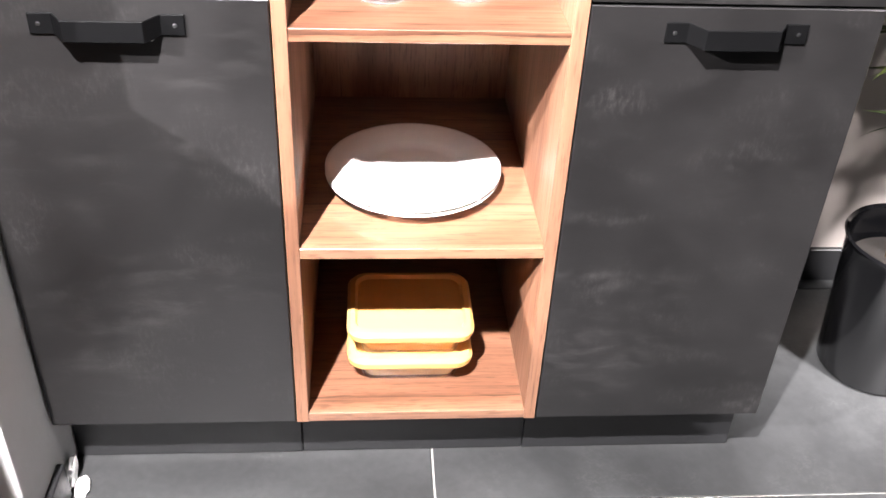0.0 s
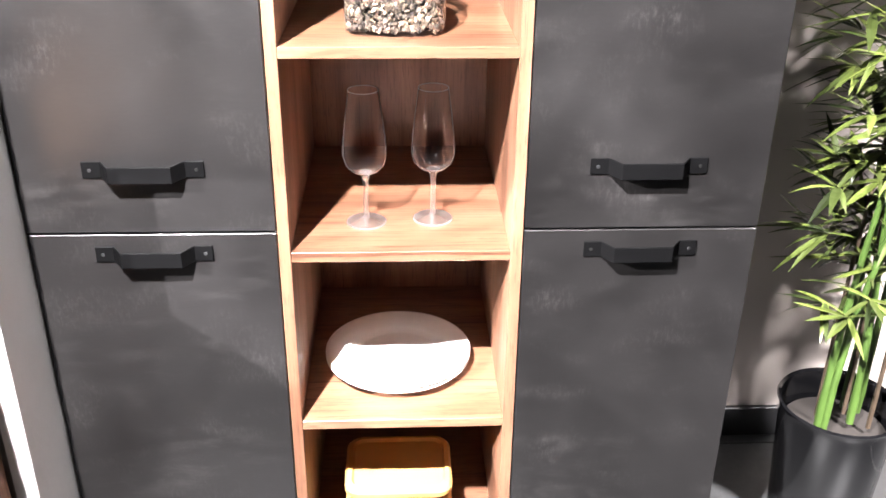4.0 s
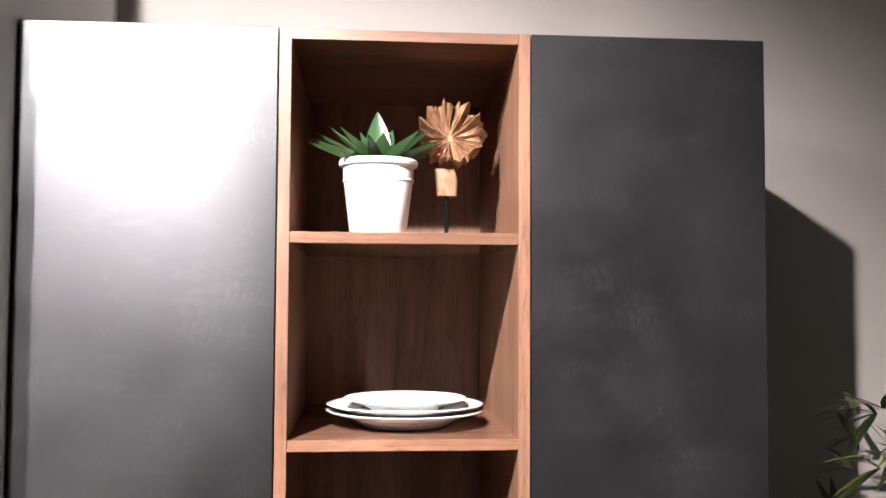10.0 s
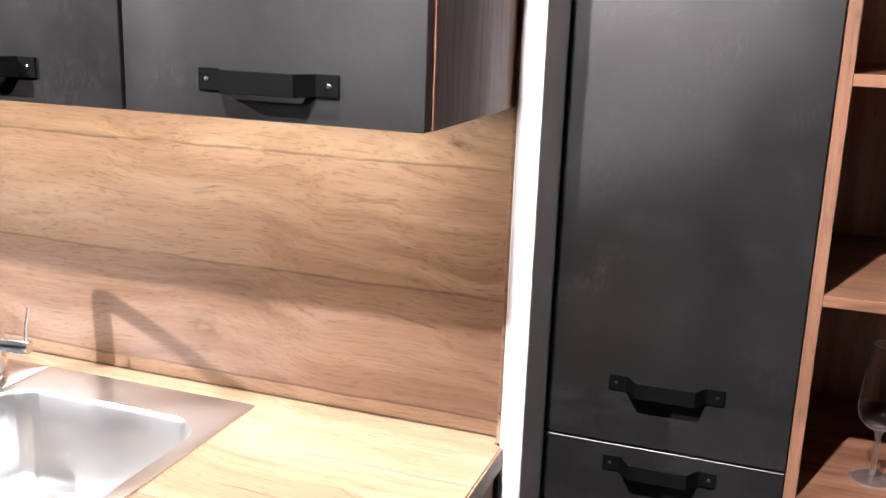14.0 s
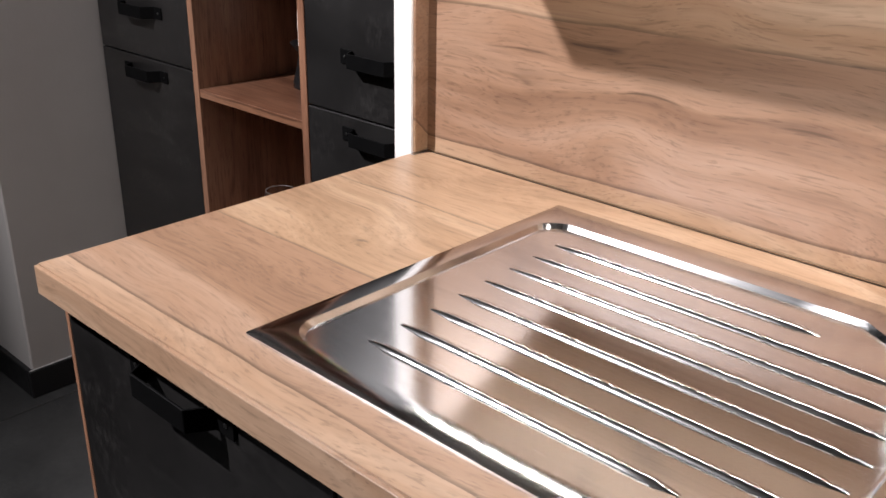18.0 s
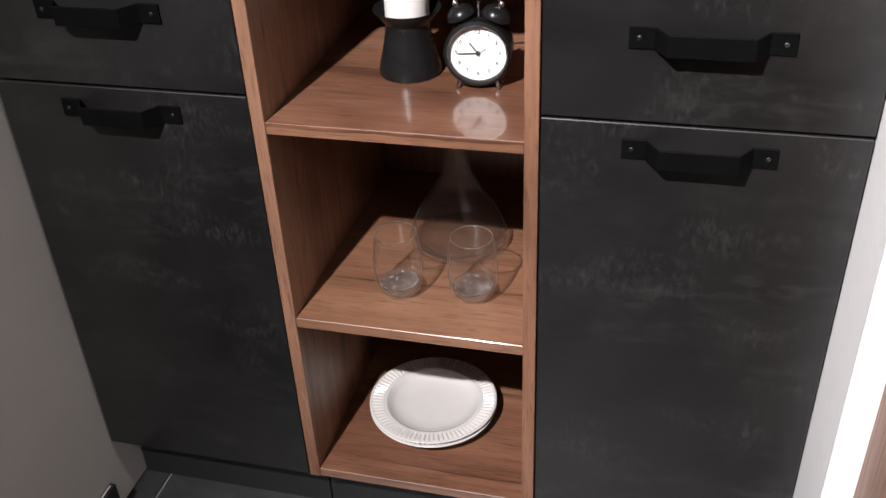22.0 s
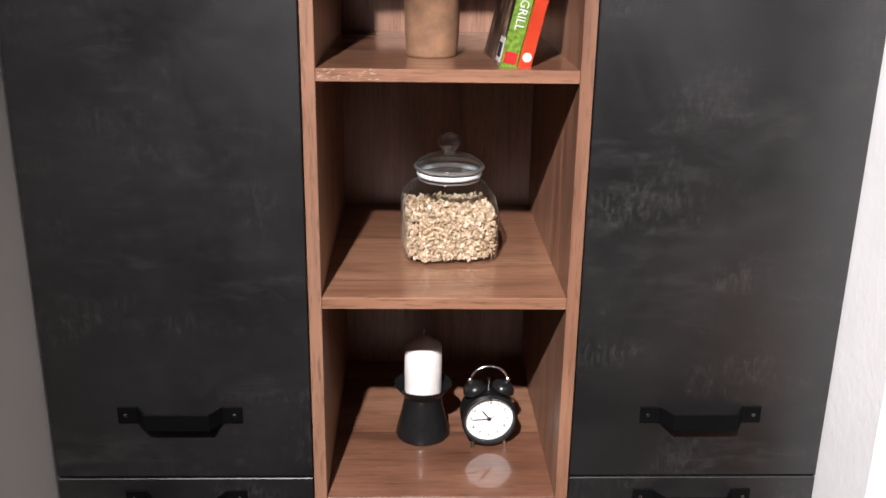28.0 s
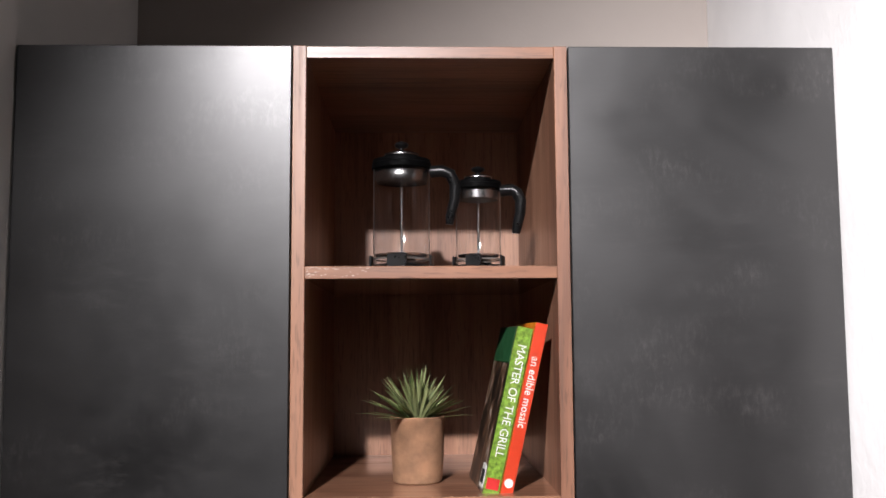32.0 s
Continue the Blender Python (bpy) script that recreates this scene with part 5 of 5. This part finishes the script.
spine_m = Matrix.Translation((0.0095, -0.0016, 0.148)) @ Matrix.Rotation(radians(90), 4, "X") @ Matrix.Rotation(radians(-90), 4, "Z")
writing("title", "an edible mosaic", 0.0165, spine_m, PAPER, b2, 0.0003, 0.95)
c = lathe([(0.0065, 0), (0.0065, 0.0005)], 20)
c.transform(Matrix.Translation((0.009, -0.0013, 0.016)) @ Matrix.Rotation(radians(90), 4, "X"))
part("badge", c, PAPER, b2, "white round badge")


def french_press(x, y, z, r, h, label, turn):
    th = thing("french_press", x, y, z, label, "coffee press", "pair of coffee presses", turn)
    part("base", lathe([(r + 0.001, 0.0), (r + 0.002, 0.004), (r + 0.002, 0.01), (r - 0.002, 0.013), (r - 0.004, 0.013), (r - 0.004, 0.004)], 40), DARK, th, "black plastic base", 40)
    for k in range(4):
        a = radians(90 * k)
        b = box(-0.34 * r, 0.34 * r, -0.002, 0.002, 0, 0.028, 0.001)
        b.transform(Matrix.Rotation(a, 4, "Z") @ Matrix.Translation((0, -(r + 0.0018), 0)))
        part("clip", b, DARK, th, "black clip")
    part("beaker", vessel([(r - 0.004, 0.012), (r - 0.001, 0.016), (r - 0.001, h * 0.5), (r - 0.001, h * 0.81)], 44), GLASS, th, "clear glass beaker", 40)
    rim(th, r - 0.0035, 0.022, 0.0016, "beaker_edge")
    part("collar", lathe([(r, h * 0.775), (r + 0.0016, h * 0.78), (r + 0.0016, h * 0.82), (r, h * 0.825)], 44, caps=(False, False)), BLACK, th, "black collar", 40)
    part("steel_band", lathe([(r - 0.005, h * 0.68), (r - 0.0042, h * 0.685), (r - 0.0042, h * 0.755), (r - 0.005, h * 0.76)], 44, caps=(False, False)), SATIN, th, "steel filter band", 40)
    lid = part("lid", lathe([(r - 0.002, h * 0.815), (r + 0.001, h * 0.825), (r, h * 0.85), (r * 0.62, h * 0.865), (r * 0.58, h * 0.9), (r * 0.3, h * 0.915)], 44), BLACK, th, "black domed lid", 40)
    part("lid_ring", lathe([(r * 0.59, h * 0.87), (r * 0.6, h * 0.875), (r * 0.6, h * 0.89), (r * 0.59, h * 0.895)], 40, caps=(False, False)), SATIN, lid, "steel ring", 40)
    part("knob", lathe([(0.004, h * 0.91), (0.004, h * 0.94), (0.0095, h * 0.95), (0.0115, h * 0.968), (0.0095, h * 0.985), (0.004, h * 0.995)], 24), DARK, lid, "black plunger knob", 45)
    part("rod", tube([(0, 0, 0.028), (0, 0, h * 0.9)], 0.0022, 10), CHROME, th, "steel plunger rod", 60)
    part("filter", lathe([(r - 0.005, 0.027), (r - 0.004, 0.030), (0.002, 0.032)], 40), CHROME, th, "steel filter disc", 40)
    k = r / 0.047
    pts = [(r, 0, h * 0.76), (r + 0.018, 0, h * 0.765), (r + 0.033 * k, 0, h * 0.74), (r + 0.041 * k, 0, h * 0.66), (r + 0.04 * k, 0, h * 0.55), (r + 0.033 * k, 0, h * 0.42), (r + 0.031 * k, 0, h * 0.36)]
    part("handle", tube(pts, [0.0095, 0.0098, 0.0095, 0.0092, 0.0085, 0.0078, 0.006], 14), DARK, th, "black curved handle", 60)


french_press(LEFT_X - 0.0445, 0.15, ON[5], 0.046, 0.213, "tall glass coffee press with black lid and handle", -8)
french_press(LEFT_X + 0.0785, 0.16, ON[5], 0.037, 0.174, "small glass coffee press with black lid and handle", -16)

# ---- bamboo in its pot ----


def bamboo(x, y):
    th = thing("potted_bamboo", x, y, 0.001, "leafy artificial bamboo in a tall black pot", "potted plant")
    part("pot", lathe([(0.1, 0.0), (0.107, 0.008), (0.124, 0.288), (0.129, 0.305), (0.132, 0.31), (0.129, 0.315), (0.123, 0.309), (0.117, 0.2)], 48), POT_BLACK, th, "glossy black tapered pot", 40)
    part("soil", lathe([(0.1165, 0.235), (0.11, 0.245), (0.002, 0.25)], 32), SOIL, th, "dark soil")
    rnd = random.Random(21)
    items = []
    for i in range(9):
        a = rnd.uniform(0, 2 * math.pi)
        q = rnd.uniform(0.02, 0.09)
        bx, by = q * math.cos(a), q * math.sin(a) * 0.7
        top = rnd.uniform(1.15, 1.62)
        lx, ly = rnd.uniform(-0.13, 0.12), rnd.uniform(-0.08, 0.06)
        pts, radii = [], []
        m = 15
        for k in range(m + 1):
            t = k / m
            pts.append((bx + lx * t * t, by + ly * t * t, 0.265 + (top - 0.265) * t))
            radii.append((0.0085 if i < 5 else 0.005) * (1 - 0.6 * t) * (1.18 if k % 2 else 1.0))
        part("cane", tube(pts, radii, 9), CANE if i < 6 else TWIG, th, "", 60)
        for k in range(5, m + 1):
            for c in range(3 if k > 8 else 1 + k % 2):
                p = Vector(pts[k])
                az = rnd.uniform(0, 2 * math.pi)
                reach = rnd.uniform(0.03, 0.15)
                hub = p + Vector((math.cos(az) * reach, math.sin(az) * reach * 0.75, rnd.uniform(0.0, 0.07)))
                items.append((p, hub, 0.003, 0.0, 0.2, 2))
                for b in range(rnd.randint(4, 7)):
                    la = az + rnd.uniform(-1.5, 1.5)
                    el = rnd.uniform(-0.5, 0.75)
                    ln = rnd.uniform(0.07, 0.16)
                    d = Vector((math.cos(la) * math.cos(el), math.sin(la) * math.cos(el) * 0.85, math.sin(el)))
                    tip = hub + d * ln
                    if y + tip.y > WALL_Y - 0.03 or (x + tip.x < 0.62 and y + tip.y < 0.6):
                        continue
                    items.append((hub, tip, rnd.uniform(0.011, 0.02), rnd.uniform(0.0, 0.035), 0.2, 4))
    part("foliage", blades(items), BAMBOO_LEAF, th, "narrow green bamboo leaves", None, "stuff")


bamboo(0.965, 0.29)

# ---- floor tiles ----
PITCH_X, PITCH_Y = 1.19, 0.597
tile_meshes = []
for k in range(3):
    bm = box(0.002, PITCH_X - 0.002, 0.002, PITCH_Y - 0.002, -0.0085, 0.0, 0.0012)
    me = bpy.data.meshes.new("tile")
    bm.to_mesh(me)
    bm.free()
    me.materials.append(TILE)
    tile_meshes.append(me)
for i in range(-6, 4):
    for j in range(-9, 2):
        ob = new("tile", tile_meshes[(i * 3 + j) % 3])
        ob.parent = floor
        ob.location = (0.034 + i * PITCH_X, -0.052 + j * PITCH_Y, 0.0)
